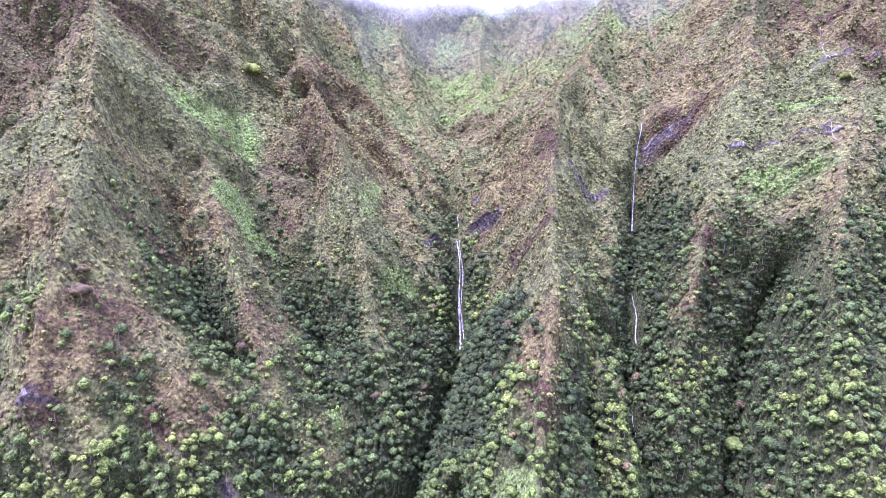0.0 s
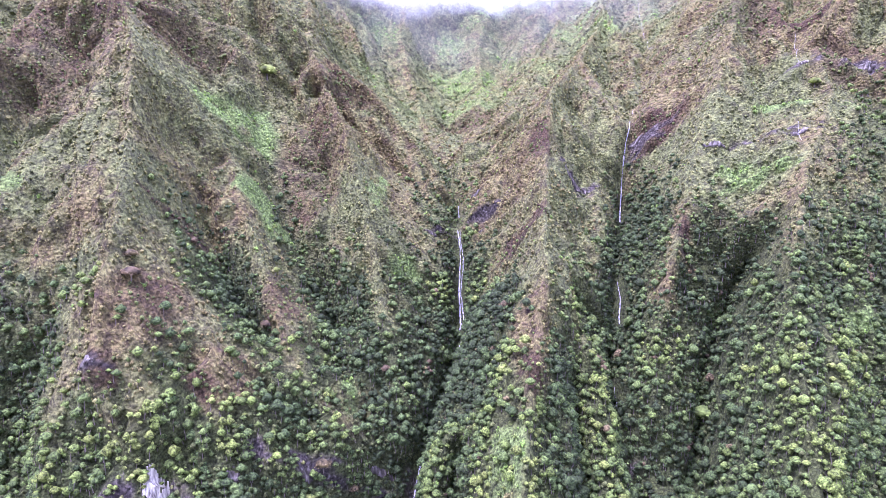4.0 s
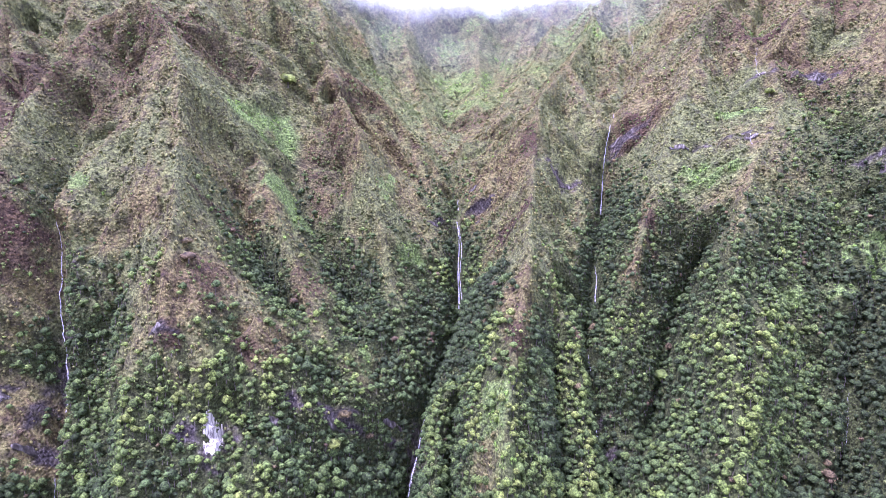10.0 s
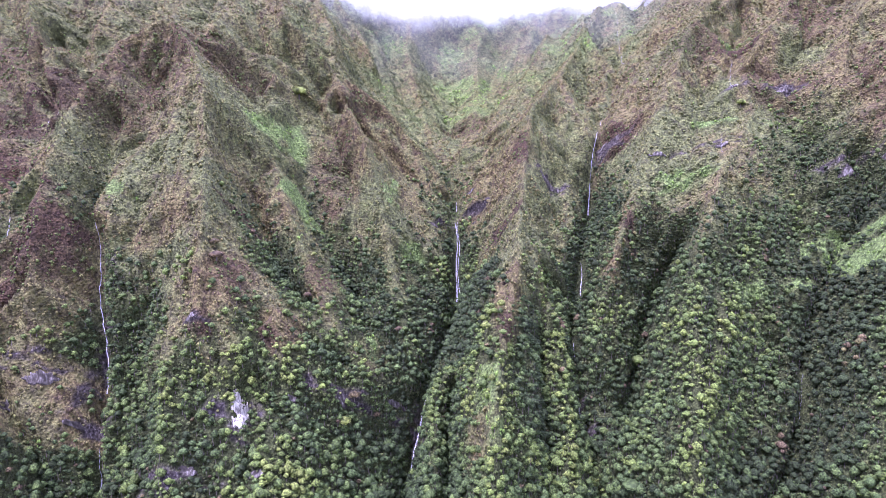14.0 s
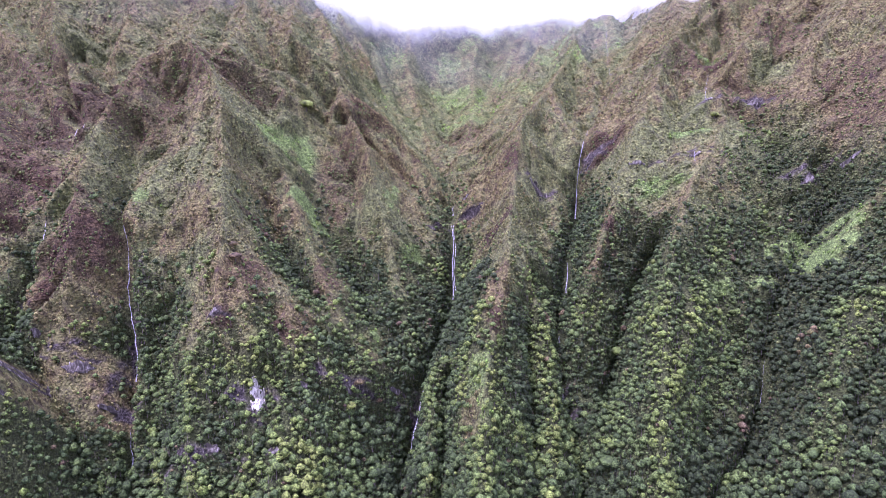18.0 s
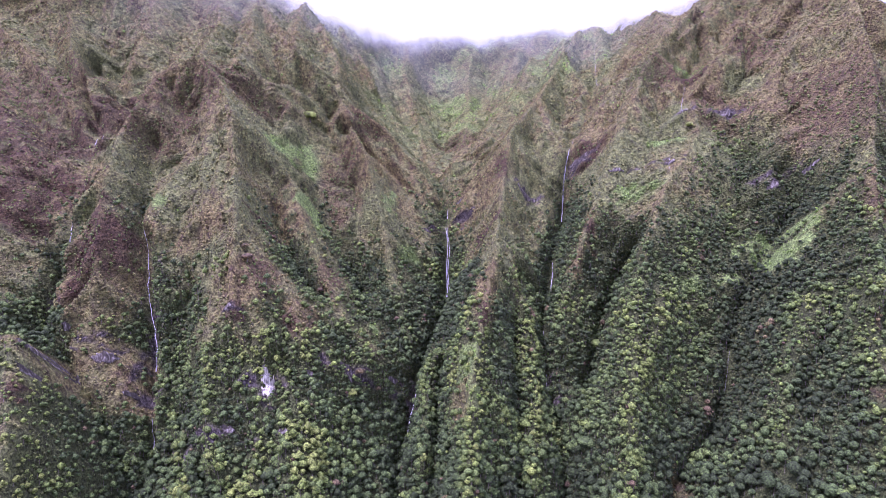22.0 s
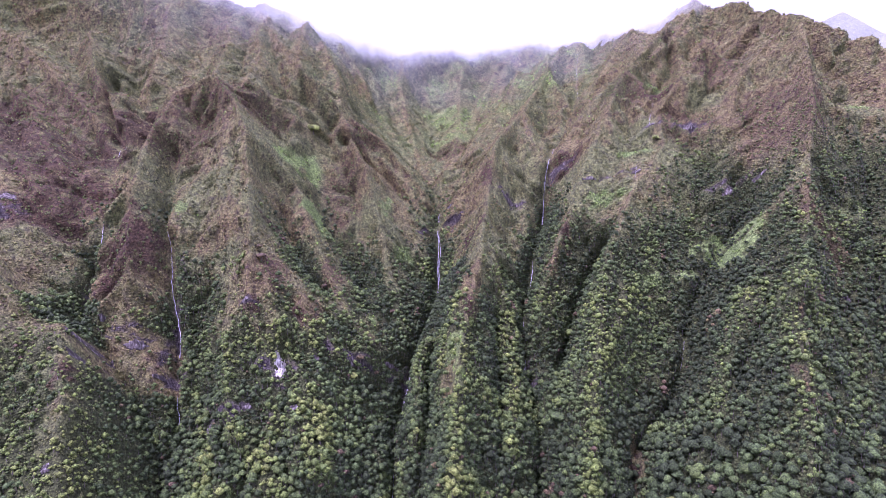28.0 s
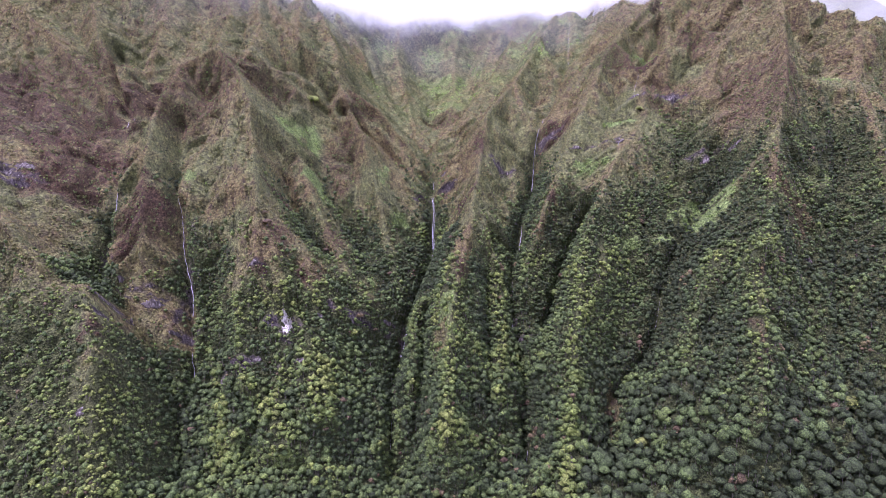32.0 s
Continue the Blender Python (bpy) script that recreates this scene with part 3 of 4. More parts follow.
def ribbon(pts, width, seed, lift=1.5, shift=0.0, taper=0.55):
    """A strand of water that runs down over the rock, rounded across, with ragged edges."""
    u, s = along(pts)
    k = len(u)
    rng = np.random.default_rng(seed)
    wob = np.convolve(rng.normal(0, 1, k + 8), np.ones(9) / 9, "valid")
    wob2 = np.convolve(rng.normal(0, 1, k + 4), np.ones(5) / 5, "valid")
    u = u + shift + wob * 1.1
    n = sample(GN, u, s)
    pad = np.pad(n, 4, "edge")
    n = np.maximum(np.convolve(pad, np.ones(9) / 9, "valid"), n) + lift
    half = 0.5 * width * (taper + (1 - taper) * np.linspace(0, 1, k)) * (1 + 0.5 * wob2)
    half = np.maximum(half, 0.15 * width)
    across = np.linspace(-1, 1, 5)
    V = []
    for c in across:
        x, y, z = world_of(u + half * c, s, n + 0.45 * width * (1 - c * c))
        V.append(np.stack([x, y, z], -1))
    V = np.stack(V, 1).reshape(-1, 3)
    return mesh_from("strand", V, grid_faces(5, k), None, MAT_WATER, True)


def waterfall(label, group, *strands):
    """strands: (width, points); each becomes a strand of its own, the wide ones with a second thread beside them."""
    top = strands[0][1][0]
    e = empty("waterfall", top, label, "waterfall", group)
    for i, (width, pts) in enumerate(strands):
        FALL_US.append((along(pts), width))
        child("strand", ribbon(pts, width * (0.4 if len(pts) < 6 else 0.32), 5 + i + int(abs(top[0]))), e, "white falling water")
        if width > 3.2:
            child("strand", ribbon(pts, width * 0.2, 55 + i + int(abs(top[0])), 1.3, 0.5 * width), e, "thin white thread of water")
    return e


G = "waterfalls on the cliffs"
waterfall("tall narrow white waterfall in the central dark gully", G,
          (2.0, [(12, 93, -19), (11, 69, -27)]),
          (3.4, [(9, 44, -34), (11, 28, -55), (10, 12, -77), (11, -9, -94)]), (1.3, [(10, -21, -100), (9, -28, -102)]))
waterfall("slanting white cascade low in the central gully", G,
          (3.0, [(-13, -100, -141), (-16, -103, -156), (-19, -119, -170), (-23, -125, -189)]), (1.6, [(-26, -168, -214), (-27, -174, -229), (-27, -183, -243)]))
waterfall("white stepped waterfall beside the brown central spur", G,
          (1.3, [(150, 92, 60), (147, 82, 55)]), (2.8, [(141, 69, 47), (137, 63, 33), (134, 59, 14), (133, 58, -9), (131, 49, -27)]),
          (1.6, [(110, -23, -58), (108, -39, -68), (105, -52, -79)]), (0.9, [(94, -83, -108), (94, -92, -116)]), (1.2, [(92, -115, -136), (89, -134, -144)]), (1.5, [(97, -193, -238), (93, -220, -245)]))
waterfall("long thin hazy waterfall beside a brown rock wall", G,
          (2.0, [(-239, -95, -22), (-235, -101, -37), (-232, -111, -62), (-227, -120, -86), (-220, -128, -101), (-216, -135, -112), (-217, -136, -128)]),
          (1.8, [(-211, -161, -153), (-208, -166, -167), (-207, -169, -177)]))
waterfall("short bright waterfall in a dark cleft", G,
          (2.2, [(-309, -74, -8), (-304, -89, -18), (-303, -96, -31), (-303, -99, -41)]), (1.6, [(-305, -113, -70), (-298, -128, -80)]))
waterfall("small faint waterfall high in a brown gully", G, (1.4, [(-341, 29, 57), (-339, 24, 46)]), (1.0, [(-331, 29, 57), (-331, 24, 48)]))
waterfall("thread of water on the upper headwall", G, (0.5, [(237, 384, 233), (224, 322, 189), (209, 239, 132)]))
waterfall("thin waterfall below an orange crest", G, (0.7, [(256, 60, 106), (246, 37, 88), (241, 26, 73)]))
waterfall("thin trickle over a dark rock band", G, (0.7, [(213, -15, 23), (208, -30, 10)]))
waterfall("faint stream in a dark wooded gully", G, (0.55, [(229, -138, -110), (223, -149, -127), (220, -153, -136)]))

# ---------------------------------------------------------------- bare rock
def outcrop(x, y, z, w, h, pale, label, seed):
    """A rough sheet of bare rock that stands out of the slope: w across, h up, split into upright ribs, ragged at the rim."""
    u, s = to_us((x, y, z))
    m = 26
    du, ds = np.meshgrid(np.linspace(-0.75, 0.75, m) * w, np.linspace(-0.75, 0.75, m) * h * 0.75)
    r = np.sqrt((du / (w * 0.5)) ** 2 + (ds / (h * 0.375)) ** 2)
    r = r + 1.5 * fbm(du / (w * 0.22) + seed * 3.7, ds / (h * 0.3), seed, 4)
    rise = np.where(r < 1.0, 0.7, -3.0) + np.where(r < 1.0, 0.45 if pale else 1.0, 0) * (1.0 * sharp(du / 1.6 + seed, ds / 7, seed) + 0.7 * vnoise(du / 0.9, ds / 1.4, seed + 5))
    wx, wy, wz = world_of(u + du, s + ds, sample(GN, u + du, s + ds) + rise)
    ox, oy, oz = (float(v) for v in world_of(u, s, float(sample(GN, u, s))))
    V = np.stack([wx - ox, wy - oy, wz - oz], -1).reshape(-1, 3)
    F = grid_faces(m, m)
    inside = (r < 1.35).ravel()
    F = F[inside[F].any(1)]
    # one piece only: the largest patch of faces that share edges
    on = inside[grid_faces(m, m)].any(1).reshape(m - 1, m - 1)
    mark = np.where(on, np.arange(on.size).reshape(on.shape), 10 ** 6)
    for _ in range(90):
        for ax in (0, 1):
            for d in (1, -1):
                mark = np.where(on, np.minimum(mark, np.roll(np.pad(mark, 1, constant_values=10 ** 6), d, ax)[1:-1, 1:-1]), mark)
    F = grid_faces(m, m)[mark.ravel() == np.bincount(mark[on]).argmax()]
    used, F = np.unique(F, return_inverse=True)
    V, F = V[used], F.reshape(-1, 4)
    ob = new("rock_outcrop", mesh_from("rock_outcrop", V, F, None, MAT_PALE if pale else MAT_ROCK))
    ob.location = (ox, oy, oz)
    ROCK_US.append((u, s, w * 0.5, h * 0.4))
    return tagged(ob, label, "rock", "bare rock outcrops")


ROCK_US = []
for k, (x, y, z, w, h) in enumerate([(-119, -171, -124, 5, 15), (-116, -173, -130, 5, 19), (-118, -174, -136, 6, 9)]):
    outcrop(x, y, z, w, h, True, "bare white rock face on a wooded bluff", 1 + k)
DARK = "dark purple-grey basalt outcrop among ferns"
for k, (x, y, z, w, h) in enumerate([
        (-272, -156, -88, 5, 6), (-265, -179, -112, 11, 10), (-242, -155, -116, 16, 11), (-222, -162, -140, 10, 5), (297, -62, 18, 12, 8), (319, -66, 23, 8, 5),
        (211, -23, 18, 10, 5), (167, -13, 17, 14, 4), (282, 10, 85, 14, 8), (243, 28, 76, 6, 6), (143, 63, 29, 9, 5), (87, 8, 7, 13, 8), (-9, 26, -34, 9, 4)]):
    outcrop(x, y, z, w, h, False, DARK, 10 + k)
for k, (x, y, z, w, h) in enumerate([
        (30, 20, -22, 11, 3), (24, 60, -9, 8, 3), (-146, -167, -74, 8, 4), (-139, -194, -155, 10, 7), (-102, -195, -155, 9, 6), (-171, -194, -171, 8, 7), (-64, -136, -137, 5, 9),
        (-90, -157, -129, 5, 8), (-33, -120, -138, 12, 5), (-388, -74, -6, 19, 12), (-400, -83, -14, 9, 9), (-234, -289, -161, 4, 10)]):
    outcrop(x, y, z, w, h, False, DARK, 30 + k)
for k, (x, y, z, w, h) in enumerate([(-185, -210, -186, 8, 7), (121, -257, -216, 5, 8), (348, -176, -64, 8, 6), (148, -158, -79, 3, 6), (170, -169, -101, 8, 4), (-257, -213, -110, 6, 6)]):
    outcrop(x, y, z, w, h, False, DARK, 50 + k)

# ---------------------------------------------------------------- plants
def leaf_cloud(rng, count, lobes, flat, size, squash):
    """A crown of radius about 1: leaf sprays set over several lobes, each spray a pointed blade."""
    centres = [np.array([0, 0, 0.45])]
    for i in range(lobes):
        a = 2 * math.pi * (i + rng.random() * 0.7) / lobes
        r = 0.45 + 0.2 * rng.random()
        centres.append(np.array([math.cos(a) * r, math.sin(a) * r, 0.0 + 0.7 * rng.random()]))
    V, F = [], []
    for i in range(count):
        c = centres[rng.integers(len(centres))]
        d = rng.normal(0, 1, 3)
        d[2] = abs(d[2]) * 1.1 - 0.2
        d /= np.linalg.norm(d)
        p = c + d * (0.42 + 0.14 * rng.random()) * np.array([1, 1, squash])
        nrm = d + rng.normal(0, flat, 3)
        nrm /= np.linalg.norm(nrm)
        t = np.cross(nrm, rng.normal(0, 1, 3))
        t /= np.linalg.norm(t)
        b = np.cross(nrm, t)
        a = size * (0.7 + 0.6 * rng.random())
        k = len(V)
        V += [p - t * a * 0.8, p + t * a * 0.8, p + b * a * 1.5 - nrm * a * 0.35]
        F.append((k, k + 1, k + 2))
    return np.array(V), np.array(F)


def dome(rng, sectors, rings, lobes, deep):
    """The mass of a crown: a lobed dome, drawn in at the base, with hollows between its lobes."""
    turn, V, F = rng.random() * 6.28, [], []
    tops = [(math.cos(turn + 6.28 * i / lobes), math.sin(turn + 6.28 * i / lobes), 0.25 + 0.5 * rng.random()) for i in range(lobes)] + [(0.0, 0.0, 1.0)]
    tops = [np.array(q) / np.linalg.norm(q) for q in tops]
    for j in range(rings):
        el = -0.75 + (j + 0.5) * (math.pi / 2 + 0.62) / rings
        for i in range(sectors):
            a = 2 * math.pi * (i + 0.5 * (j % 2)) / sectors
            d = np.array([math.cos(a) * math.cos(el), math.sin(a) * math.cos(el), math.sin(el)])
            near_lobe = max(float(d @ q) for q in tops)
            r = 0.98 - deep * (1 - near_lobe) * 2.2 + 0.12 * (rng.random() - 0.5)
            r *= 0.72 if j == 0 else 1.0
            V.append(d * max(r, 0.35) + np.array([0, 0, 0.25]))
    V.append(np.array([0.05, 0, 1.12 + 0.1 * rng.random()]))
    for j in range(rings - 1):
        for i in range(sectors):
            k = (i + 1) % sectors
            lo, lo2, hi, hi2 = j * sectors + i, j * sectors + k, (j + 1) * sectors + i, (j + 1) * sectors + k
            F += [(lo, lo2, hi), (lo2, hi2, hi)] if j % 2 == 0 else [(lo, lo2, hi2), (lo, hi2, hi)]
    top = len(V) - 1
    F += [((rings - 1) * sectors + i, (rings - 1) * sectors + (i + 1) % sectors, top) for i in range(sectors)]
    return np.array(V), np.array(F)


def joined(*parts):
    V, F, k = [], [], 0
    for v, f in parts:
        V.append(v)
        F.append(f + k)
        k += len(v)
    return np.concatenate(V), np.concatenate(F)


prng = np.random.default_rng(4)
TREE_KINDS = [joined(dome(prng, 7, 3, 3 + k % 3, 0.75), leaf_cloud(prng, 9, 5, 0.5, 0.22, 1.0)) for k in range(10)]
SHRUB_KINDS = [joined(dome(prng, 5, 2, 3, 0.6), leaf_cloud(prng, 4, 3, 0.6, 0.28, 0.85)) for k in range(10)]


def scatter_mesh(name, kinds, x, y, z, size, tall, tint, mat, facing=None):
    VV, FF, TT, k = [], [], [], 0
    rng = np.random.default_rng(len(x))
    which = rng.integers(0, len(kinds), len(x))
    ang = rng.random(len(x)) * 2 * np.pi
    for q, (v, f) in enumerate(kinds):
        w = which == q
        c, s = np.cos(ang[w])[:, None], np.sin(ang[w])[:, None]
        sz = size[w][:, None]
        X = (v[None, :, 0] * c - v[None, :, 1] * s) * sz + x[w][:, None]
        Y = (v[None, :, 0] * s + v[None, :, 1] * c) * sz + y[w][:, None]
        Z = v[None, :, 2] * sz * tall[w][:, None] + z[w][:, None]
        m = w.sum()
        P = np.stack([X, Y, Z], -1)
        if facing is not None:
            # lay the plant over, so that it grows out of the slope
            n = facing[w]
            ex = np.stack([1 - n[:, 0] ** 2, -n[:, 0] * n[:, 1], -n[:, 0] * n[:, 2]], -1)
            ex = ex / np.maximum(np.linalg.norm(ex, axis=1), 1e-3)[:, None]
            ey = np.cross(n, ex)
            c0 = np.stack([x[w], y[w], z[w]], -1)[:, None]
            q3 = P - c0
            P = c0 + q3[..., :1] * ex[:, None] + q3[..., 1:2] * ey[:, None] + q3[..., 2:] * n[:, None]
        VV.append(P.reshape(-1, 3))
        FF.append((f[None] + (np.arange(m) * len(v))[:, None, None] + k).reshape(-1, 3))
        TT.append(np.repeat(tint[w], len(v)))
        k += m * len(v)
    return mesh_from(name, np.concatenate(VV), np.concatenate(FF), {"tint": np.concatenate(TT)}, mat, True)


def spots(gap, seed):
    """Jittered places over the slope that the flight can see, as u, s: as many on steep flanks as on the open slope."""
    rng = np.random.default_rng(seed)
    g = gap / 1.8
    u, s = np.meshgrid(np.arange(-700, 720, g), np.arange(-430, 545, g))
    u = (u + (rng.random(u.shape) - 0.5) * g * 1.2).ravel()
    s = (s + (rng.random(s.shape) - 0.5) * g * 1.2).ravel()
    ok = rng.random(len(u)) < sample(AREA, u, s) / 3.24
    u, s = u[ok], s[ok]
    y, z = sample(GY, u, s), sample(GZ, u, s)
    half = 30 + 0.72 * (y + 712)
    ok = (np.abs(u - 12) < half) & (s < np.interp(u, CREST_X, (np.array(CREST_Y) + np.array(CREST_Z)) * R2) + 6) & (z > -300)
    return u[ok], s[ok], y[ok], z[ok], rng


def clear_of_water(u, s):
    ok = np.ones(len(u), bool)
    for (fu, fs), width in FALL_US:
        for a, b in zip(fu[::2], fs[::2]):
            ok &= (np.abs(u - a) > 1.2 + 0.7 * width) | (np.abs(s + 1.0 - b) > 4.5)
    for a, b, hw, hh in ROCK_US:
        ok &= ((u - a) / (hw * 0.85)) ** 2 + ((s + 0.5 - b) / (hh * 0.9)) ** 2 > 1
    return ok


u, s, y, z, rng = spots(3.3, 8)
keep = (rng.random(len(u)) < sample(FOREST, u, s)) & clear_of_water(u, s)
u, s, y, z = u[keep], s[keep], y[keep], z[keep]
size = (1.35 + 2.3 * rng.random(len(u)) ** 2.2) * (1 + 0.35 * step(-120, -210, z)) * np.interp(z, (-90, 90), (1, 0.62))
tall = 0.75 + 0.55 * rng.random(len(u))
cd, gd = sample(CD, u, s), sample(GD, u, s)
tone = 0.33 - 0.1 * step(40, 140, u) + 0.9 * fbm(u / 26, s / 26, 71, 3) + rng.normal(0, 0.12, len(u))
# crest crowns yellower; gully crowns darkened for gully shade as well as species
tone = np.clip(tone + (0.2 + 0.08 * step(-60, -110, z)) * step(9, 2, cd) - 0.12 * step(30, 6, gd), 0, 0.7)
# broad crowns, toned down, on the lowest slopes, dull red-brown stands here and there
low = (u > 130) & (z < -150) & (y < -235)
thin = ~low | (rng.random(len(u)) < 0.55)
size = np.where(low, size * 1.4, size)
tone = np.where(low, np.clip(tone - 0.22, 0, 0.5), tone)
size = np.where((u < -200) & (y < -200), size * 0.8, size)
tone = np.where((u > 235) & (y < -190) & (z > -150), np.clip(tone + 0.03, 0, 0.7), tone)
# lower right wood: its deep shadows put into the crown tone
tone = np.where((u > 120) & (z < -90), np.clip(tone - 0.06, 0, 1), tone)
tone = np.where((u < -200) & (y < -200), np.clip(tone + 0.1, 0, 0.7), tone)
tone = np.where(fbm(u / 20, s / 20, 97, 3) > 0.32, 0.86 + 0.14 * rng.random(len(u)), tone)
u, s, y, z, size, tall, tone = (q[thin] for q in (u, s, y, z, size, tall, tone))
odd = rng.random(len(u))
tone = np.where(odd > 0.993, 0.88 + 0.12 * rng.random(len(u)), tone)
# the trees nearest the flight stand singly; the rest of the wood is one mass
order = np.argsort(y)
single, mass = order[:280], order[280:]
zz = z + size * tall * 0.75
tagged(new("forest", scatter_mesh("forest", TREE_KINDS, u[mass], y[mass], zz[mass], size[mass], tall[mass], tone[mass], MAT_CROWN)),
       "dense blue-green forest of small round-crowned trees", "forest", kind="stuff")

# slender pale stems that show under the crowns
stem = rng.random(len(u)) < 0.4
sx, sy, sz, sh = u[stem], y[stem] - 0.75 * size[stem], z[stem] - 0.6, size[stem] * tall[stem] * 1.3
lean = rng.normal(0, 0.12, (2, len(sx)))
ring = [(math.cos(a) * r, math.sin(a) * r, h) for h, r in ((0, 0.16), (1, 0.07)) for a in (0, 2.1, 4.2)]
SV = np.stack([np.stack([sx + cx + lean[0] * h * sh, sy + cy + lean[1] * h * sh, sz + h * sh], -1) for cx, cy, h in ring], 1).reshape(-1, 3)
SF = np.array([(0, 1, 4, 3), (1, 2, 5, 4), (2, 0, 3, 5)])
SF = (SF[None] + 6 * np.arange(len(sx))[:, None, None]).reshape(-1, 4)
tagged(new("tree_stems", mesh_from("tree_stems", SV, SF, None, MAT_BARK)), "slender pale grey stems among the forest crowns", "stems", kind="stuff")

CROWNS, TRUNK = [], None
for q in range(6):
    v, f = joined(leaf_cloud(prng, 260, 7, 0.5, 0.13, 1.0), dome(prng, 12, 5, 6, 0.6))
    CROWNS.append([mesh_from("crown", v, f, {"tint": np.full(len(v), tq)}, MAT_CROWN) for tq in (0.12, 0.3, 0.42, 0.55, 0.68, 0.9)])
bm = bmesh.new()
for (x0, z0, r0, x1, z1, r1) in ((0, -1.0, 0.085, 0.02, -0.2, 0.06), (0.02, -0.2, 0.06, 0.28, 0.3, 0.03), (0.02, -0.2, 0.055, -0.22, 0.35, 0.03), (0.02, -0.2, 0.05, 0.0, 0.5, 0.02)):
    ring = [[bm.verts.new((xx + rr * math.cos(a), rr * math.sin(a), hh)) for a in [math.pi * 2 * i / 6 for i in range(6)]] for xx, hh, rr in ((x0, z0, r0), (x1, z1, r1))]
    for i in range(6):
        bm.faces.new((ring[0][i], ring[0][(i + 1) % 6], ring[1][(i + 1) % 6], ring[1][i]))
TRUNK = bpy.data.meshes.new("trunk")
bm.to_mesh(TRUNK)
bm.free()
TRUNK.materials.append(MAT_BARK)
NAMES = ("dark blue-green", "grey-green", "mid-green", "fresh green", "yellow-green", "grey-leaved")
for j, i in enumerate(single):
    tq = int(np.argmin([abs(tone[i] - v) for v in (0.12, 0.3, 0.42, 0.55, 0.68, 0.9)]))
    e = new("tree")
    e.location, e.rotation_euler, e.scale = (u[i], y[i], zz[i]), (0, 0, rng.random() * 6.28), (size[i], size[i], size[i] * tall[i])
    tagged(e, NAMES[tq] + " leafy tree with a rounded crown on a steep slope", "tree", "trees at the cliff foot")
    for nm, me in (("crown", CROWNS[j % 6][tq]), ("trunk", TRUNK)):
        o = new(nm, me)
        o.parent = e



def lone_tree(x, y, z, r, tq, tall, label):
    """A tree that stands out from the wood: r is the crown's radius."""
    r = 0.78 * r
    uu, ss = to_us((x, y, z))
    nx, ny, nz = (float(v) for v in world_of(uu, ss, float(sample(GN, uu, ss))))
    e = new("tree")
    e.location, e.rotation_euler, e.scale = (nx, ny, nz + r * tall * 0.7), (0, 0, x), (r, r, r * tall)
    tagged(e, label, "tree", "trees that stand out")
    for nm, me in (("crown", BIG[tq]), ("trunk", TRUNK)):
        o = new(nm, me)
        o.parent = e


BIG = {}
for nm, tv in (("green", 0.7), ("yellow", 0.74), ("grey", 0.24), ("red", 0.97), ("olive", 0.5), ("rust", 0.9)):
    v, f = joined(leaf_cloud(prng, 700, 11, 0.5, 0.08, 0.9), dome(prng, 16, 6, 9, 0.6))
    BIG[nm] = mesh_from("crown", v, f, {"tint": np.full(len(v), tv)}, MAT_CROWN)
lone_tree(-134, 65, 76, 10, "green", 0.8, "spreading bright green tree alone on a grassy hollow")
lone_tree(243, 17, 53, 5, "green", 0.8, "bright green bush beside a grassy ledge")
lone_tree(109, -175, -176, 9, "grey", 0.5, "broad flat-topped grey-green tree in a dark gully")
lone_tree(-139, -139, -46, 6, "red", 0.7, "dull red-brown bush on a brown shoulder")
lone_tree(-144, -133, -34, 4.5, "rust", 0.7, "brownish bush on a brown shoulder")
lone_tree(-57, -127, -142, 5, "rust", 0.9, "rust-brown tree on a rocky bluff")
lone_tree(-63, -136, -156, 6, "yellow", 0.8, "yellowish spreading tree below a rocky bluff")
lone_tree(-33, -76, -107, 4, "red", 0.8, "pinkish-brown bush among green trees")
lone_tree(-96, -94, -68, 5, "red", 0.7, "red-brown bush on a narrow spur")
lone_tree(269, -289, -125, 5, "yellow", 0.7, "yellow-green tree on a steep buttress")
lone_tree(296, -276, -159, 7, "grey", 0.8, "large grey-green tree at the cliff foot")
lone_tree(197, -317, -187, 9, "grey", 0.7, "large pale grey-green tree at the cliff foot")
lone_tree(178, -246, -212, 7, "yellow", 0.9, "bright yellow-green tree at the cliff foot")
lone_tree(321, -277, -161, 10, "yellow", 0.7, "large pale yellow-green tree at the cliff foot")
lone_tree(135, -118, -105, 8, "olive", 0.7, "broad olive tree on a wooded slope")

# low shrubs and fern clumps over the rest of the slope
u, s, y, z, rng = spots(3.4, 18)
dens = np.clip(1.0 - 0.4 * sample(FOREST, u, s), 0, 1) * (1 - 0.9 * sample(ROCKY, u, s)) * (1 - 0.75 * sample(LUSH, u, s)) * (1 - 0.35 * sample(EARTH, u, s))
dens = dens * np.clip(0.8 + 1.0 * fbm(u / 24, s / 24, 131, 3), 0.35, 1) * np.interp(y, (0, 320), (1, 0.5))
keep = (rng.random(len(u)) < dens) & clear_of_water(u, s)
u, s, y, z = u[keep], s[keep], y[keep], z[keep]
size = (1.05 + 1.7 * rng.random(len(u)) ** 2.6) * np.interp(y, (0, 320), (0.95, 1.45))
tall = 0.4 + 0.35 * rng.random(len(u))
facing = np.stack([0.8 * sample(FX, u, s), 0.8 * sample(FY, u, s), 0.8 * sample(FZ, u, s) + 0.2], -1)
facing = facing / np.linalg.norm(facing, axis=1)[:, None]
tone = 0.42 + 0.9 * fbm(u / 19, s / 19, 171, 3) + rng.normal(0, 0.09, len(u)) + 0.3 * (sample(FERN_SIDE_TONE, u, s) - 0.45)
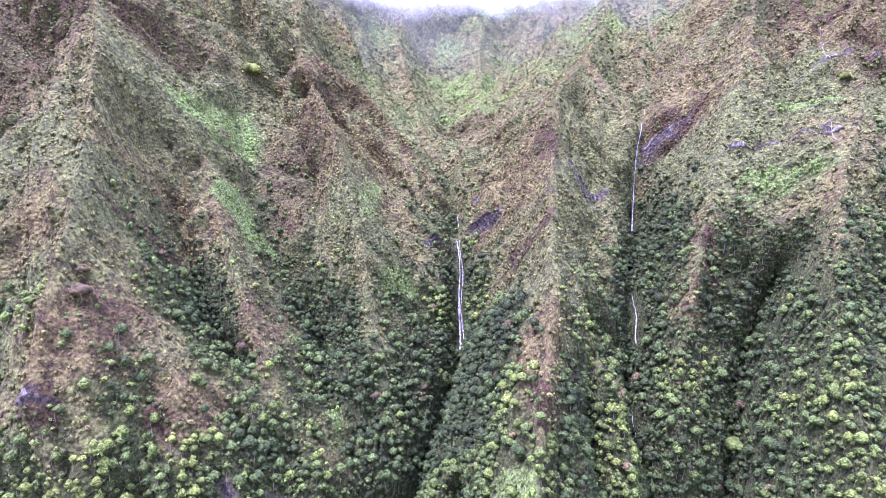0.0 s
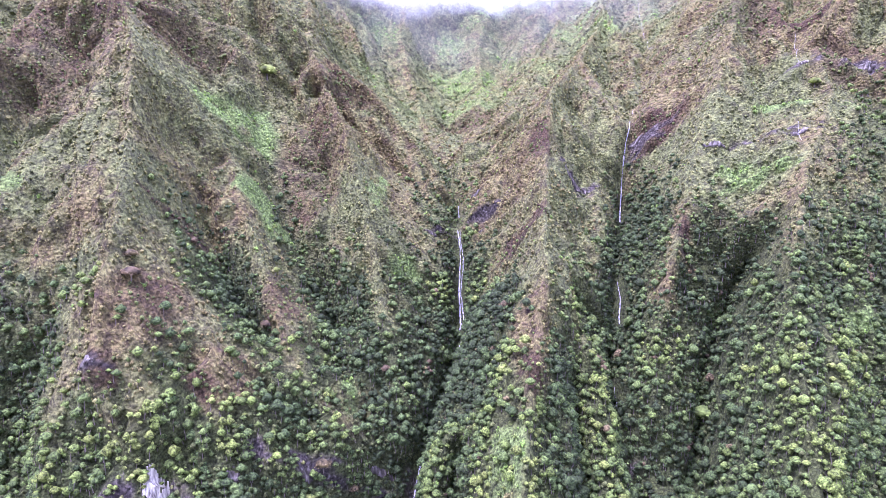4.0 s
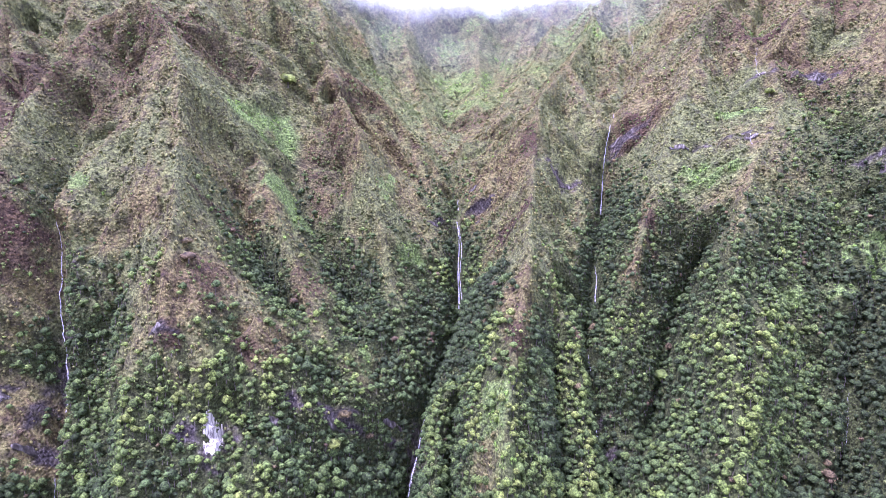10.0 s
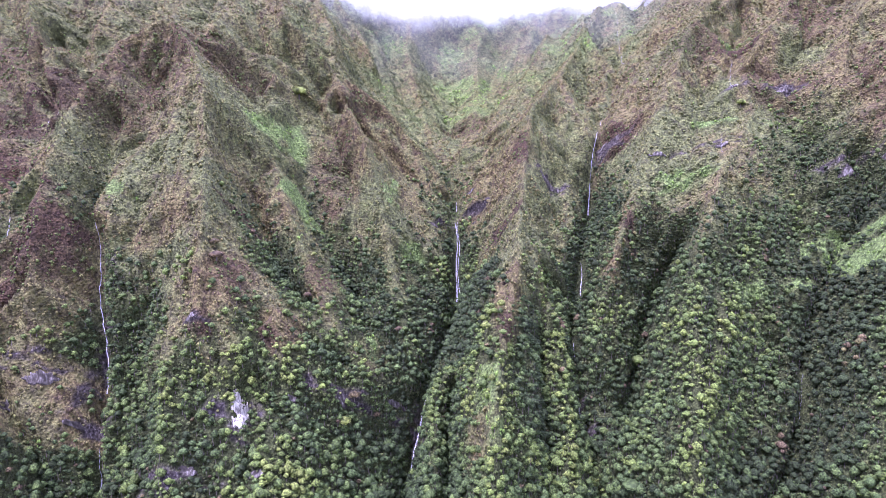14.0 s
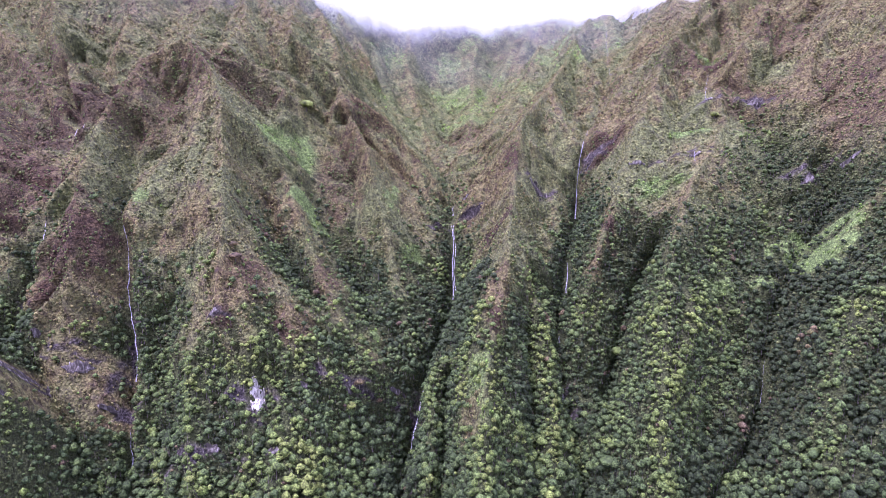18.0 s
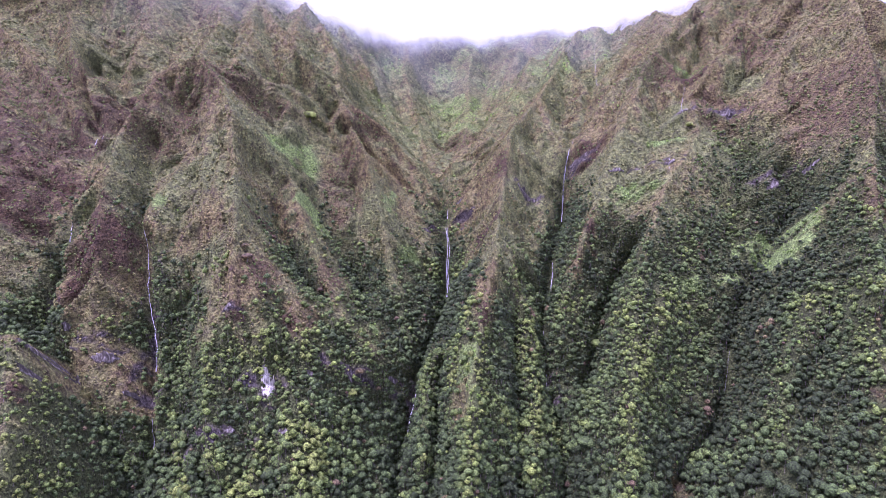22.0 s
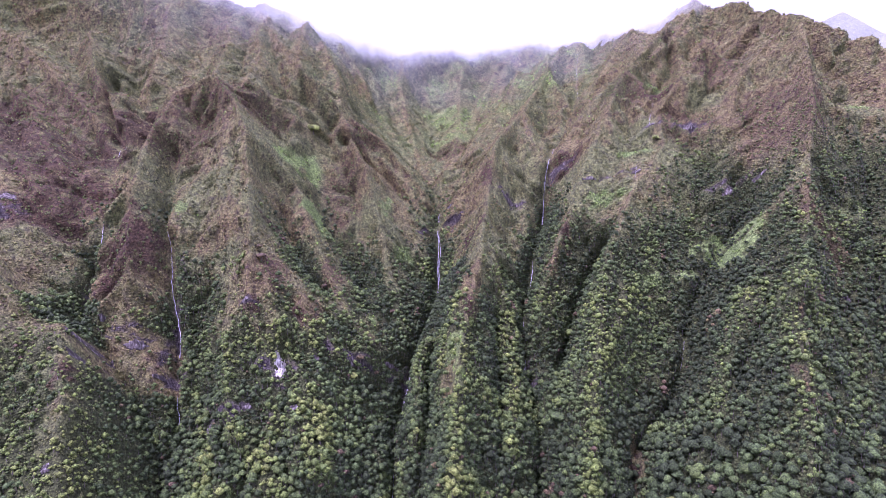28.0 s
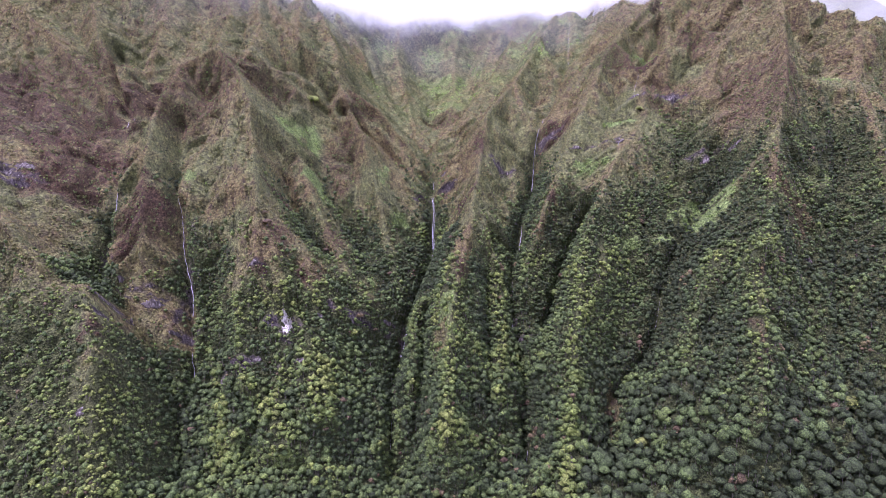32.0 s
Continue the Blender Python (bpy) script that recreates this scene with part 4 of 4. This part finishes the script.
tone = tone + sample(RUSSET, u, s) * (0.84 - tone) * 0.7 + sample(BROWN, u, s) * (0.58 - tone) * 0.7 + sample(GREEN, u, s) * (0.33 - tone) * 0.75
tone = np.clip(tone, 0, 0.93)
cd = sample(CD, u, s)
tone = np.where(cd < 7, np.clip(0.5 + 0.45 * (tone - 0.45), 0.38, 0.6), tone)
# shrubs under the trees at half tone, the shade down there in their tint
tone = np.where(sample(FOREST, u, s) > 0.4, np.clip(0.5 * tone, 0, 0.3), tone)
tone = np.where(sample(SPIRE, u, s) > 0.5, np.clip(0.28 + 0.5 * (tone - 0.2), 0.1, 0.5), tone)
tone = np.where(sample(BOWL, u, s) > 0.5, np.clip(tone - 0.1, 0.1, 0.5), tone)
tone = np.where(sample(EARTH, u, s) > 0.3, np.clip(tone + 0.42, 0, 0.93), tone)
tone = np.where((rng.random(len(u)) > 0.99) | (sample(LUSH, u, s) > 0.4), 1.0, tone)
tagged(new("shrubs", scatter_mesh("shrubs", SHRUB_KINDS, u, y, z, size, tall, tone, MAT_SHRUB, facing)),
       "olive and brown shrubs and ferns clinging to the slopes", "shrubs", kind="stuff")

# ---------------------------------------------------------------- cloud over the crest
CLOUD_X = (-760, -481, -372, -239, -163, -98, -17, 83, 180, 268, 323, 350, 381, 409, 442, 760)
CLOUD_Z = (400, 350, 330, 306, 278, 266, 274, 282, 282, 282, 282, 300, 314, 310, 300, 330)
for k, (back, drop) in enumerate(((20, -22), (42, -30), (64, -16))):
    cx, cv = np.meshgrid(np.linspace(-760, 760, 120), np.linspace(-60, 260, 40))
    cy = np.interp(cx, CREST_X, CREST_Y) - back + 8 * fbm(cx / 90, cv / 90, 200 + k, 3)
    cz = np.interp(cx, CLOUD_X, CLOUD_Z) + cv + drop
    thick = (cv + 32) / 62 + 0.45 * fbm(cx / 55, cv / 40, 300 + k, 4)
    me = mesh_from("cloud_bank", np.stack([cx, cy, cz], -1).reshape(-1, 3), grid_faces(120, 40), {"thick": thick}, MAT_CLOUD, True)
    ob = tagged(new("backdrop_cloud", me), "soft white cloud drifting along the mountain crest", "cloud", kind="structure")
    ob.visible_shadow = False

# see-through glowing sheets that lay haze over the bowl under the crest
MAT_HAZE = cloud_material("mist", 0.26, 4.8, 0.55, 0.48, (0.97, 0.97, 0.88))
for k, (my, x0, x1, z0, z1) in enumerate(((395, -340, 480, 70, 330), (300, -340, 420, 50, 330), (215, -420, 330, 110, 330), (150, -560, 420, 130, 340))):
    cx, cz = np.meshgrid(np.linspace(x0, x1, 60), np.linspace(z0, z1, 40))
    a, c = (cx - x0) / (x1 - x0), (cz - z0) / (z1 - z0)
    thick = 0.1 + 0.5 * step(0, 0.25, a) * step(1, 0.75, a) * step(0, 0.6, c) + 0.5 * fbm(cx / 60, cz / 45, 500 + k, 4) - 0.5 * (1 - step(0, 0.15, a) * step(1, 0.85, a) * step(0, 0.35, c))
    me = mesh_from("mist", np.stack([cx, my + 10 * fbm(cx / 80, cz / 80, 520 + k, 3), cz], -1).reshape(-1, 3), grid_faces(60, 40), {"thick": thick}, MAT_HAZE, True)
    ob = tagged(new("backdrop_haze", me), "thin pale glowing haze sheet under the crest", "mist", kind="structure")
    ob.visible_shadow = False

# one more glowing haze sheet, added before the further hill
cx, cz = np.meshgrid(np.linspace(400, 1500, 60), np.linspace(100, 560, 40))
me = mesh_from("mist", np.stack([cx, 320 + 0.02 * cx, cz], -1).reshape(-1, 3), grid_faces(60, 40), {"thick": 0.35 + 0.4 * fbm(cx / 90, cz / 60, 560, 4)},
               cloud_material("hill_haze", 0.1, 1.3, 0.5, 0.55), True)
ob = tagged(new("backdrop_haze", me), "pale glowing haze sheet in front of a further hill", "mist", kind="structure")
ob.visible_shadow = False

# a further hill that shows behind the crest
hx, hy = np.meshgrid(np.linspace(430, 1500, 90), np.linspace(330, 1200, 60))
hz = 385 - np.abs(hx - 872) * 0.5 - np.abs(hy - 720) * 0.9 + 26 * fbm(hx / 60, hy / 60, 400, 4)
me = mesh_from("far_hill", np.stack([hx, hy, np.maximum(hz, -250)], -1).reshape(-1, 3), grid_faces(90, 60), {k: hx * 0 for k in ("fern", "lush", "earth", "rock", "canopy_shade")}, MAT_SLOPE, True)
tagged(new("backdrop_hill", me), "distant green hill in mist behind the crest", "hill", kind="structure")
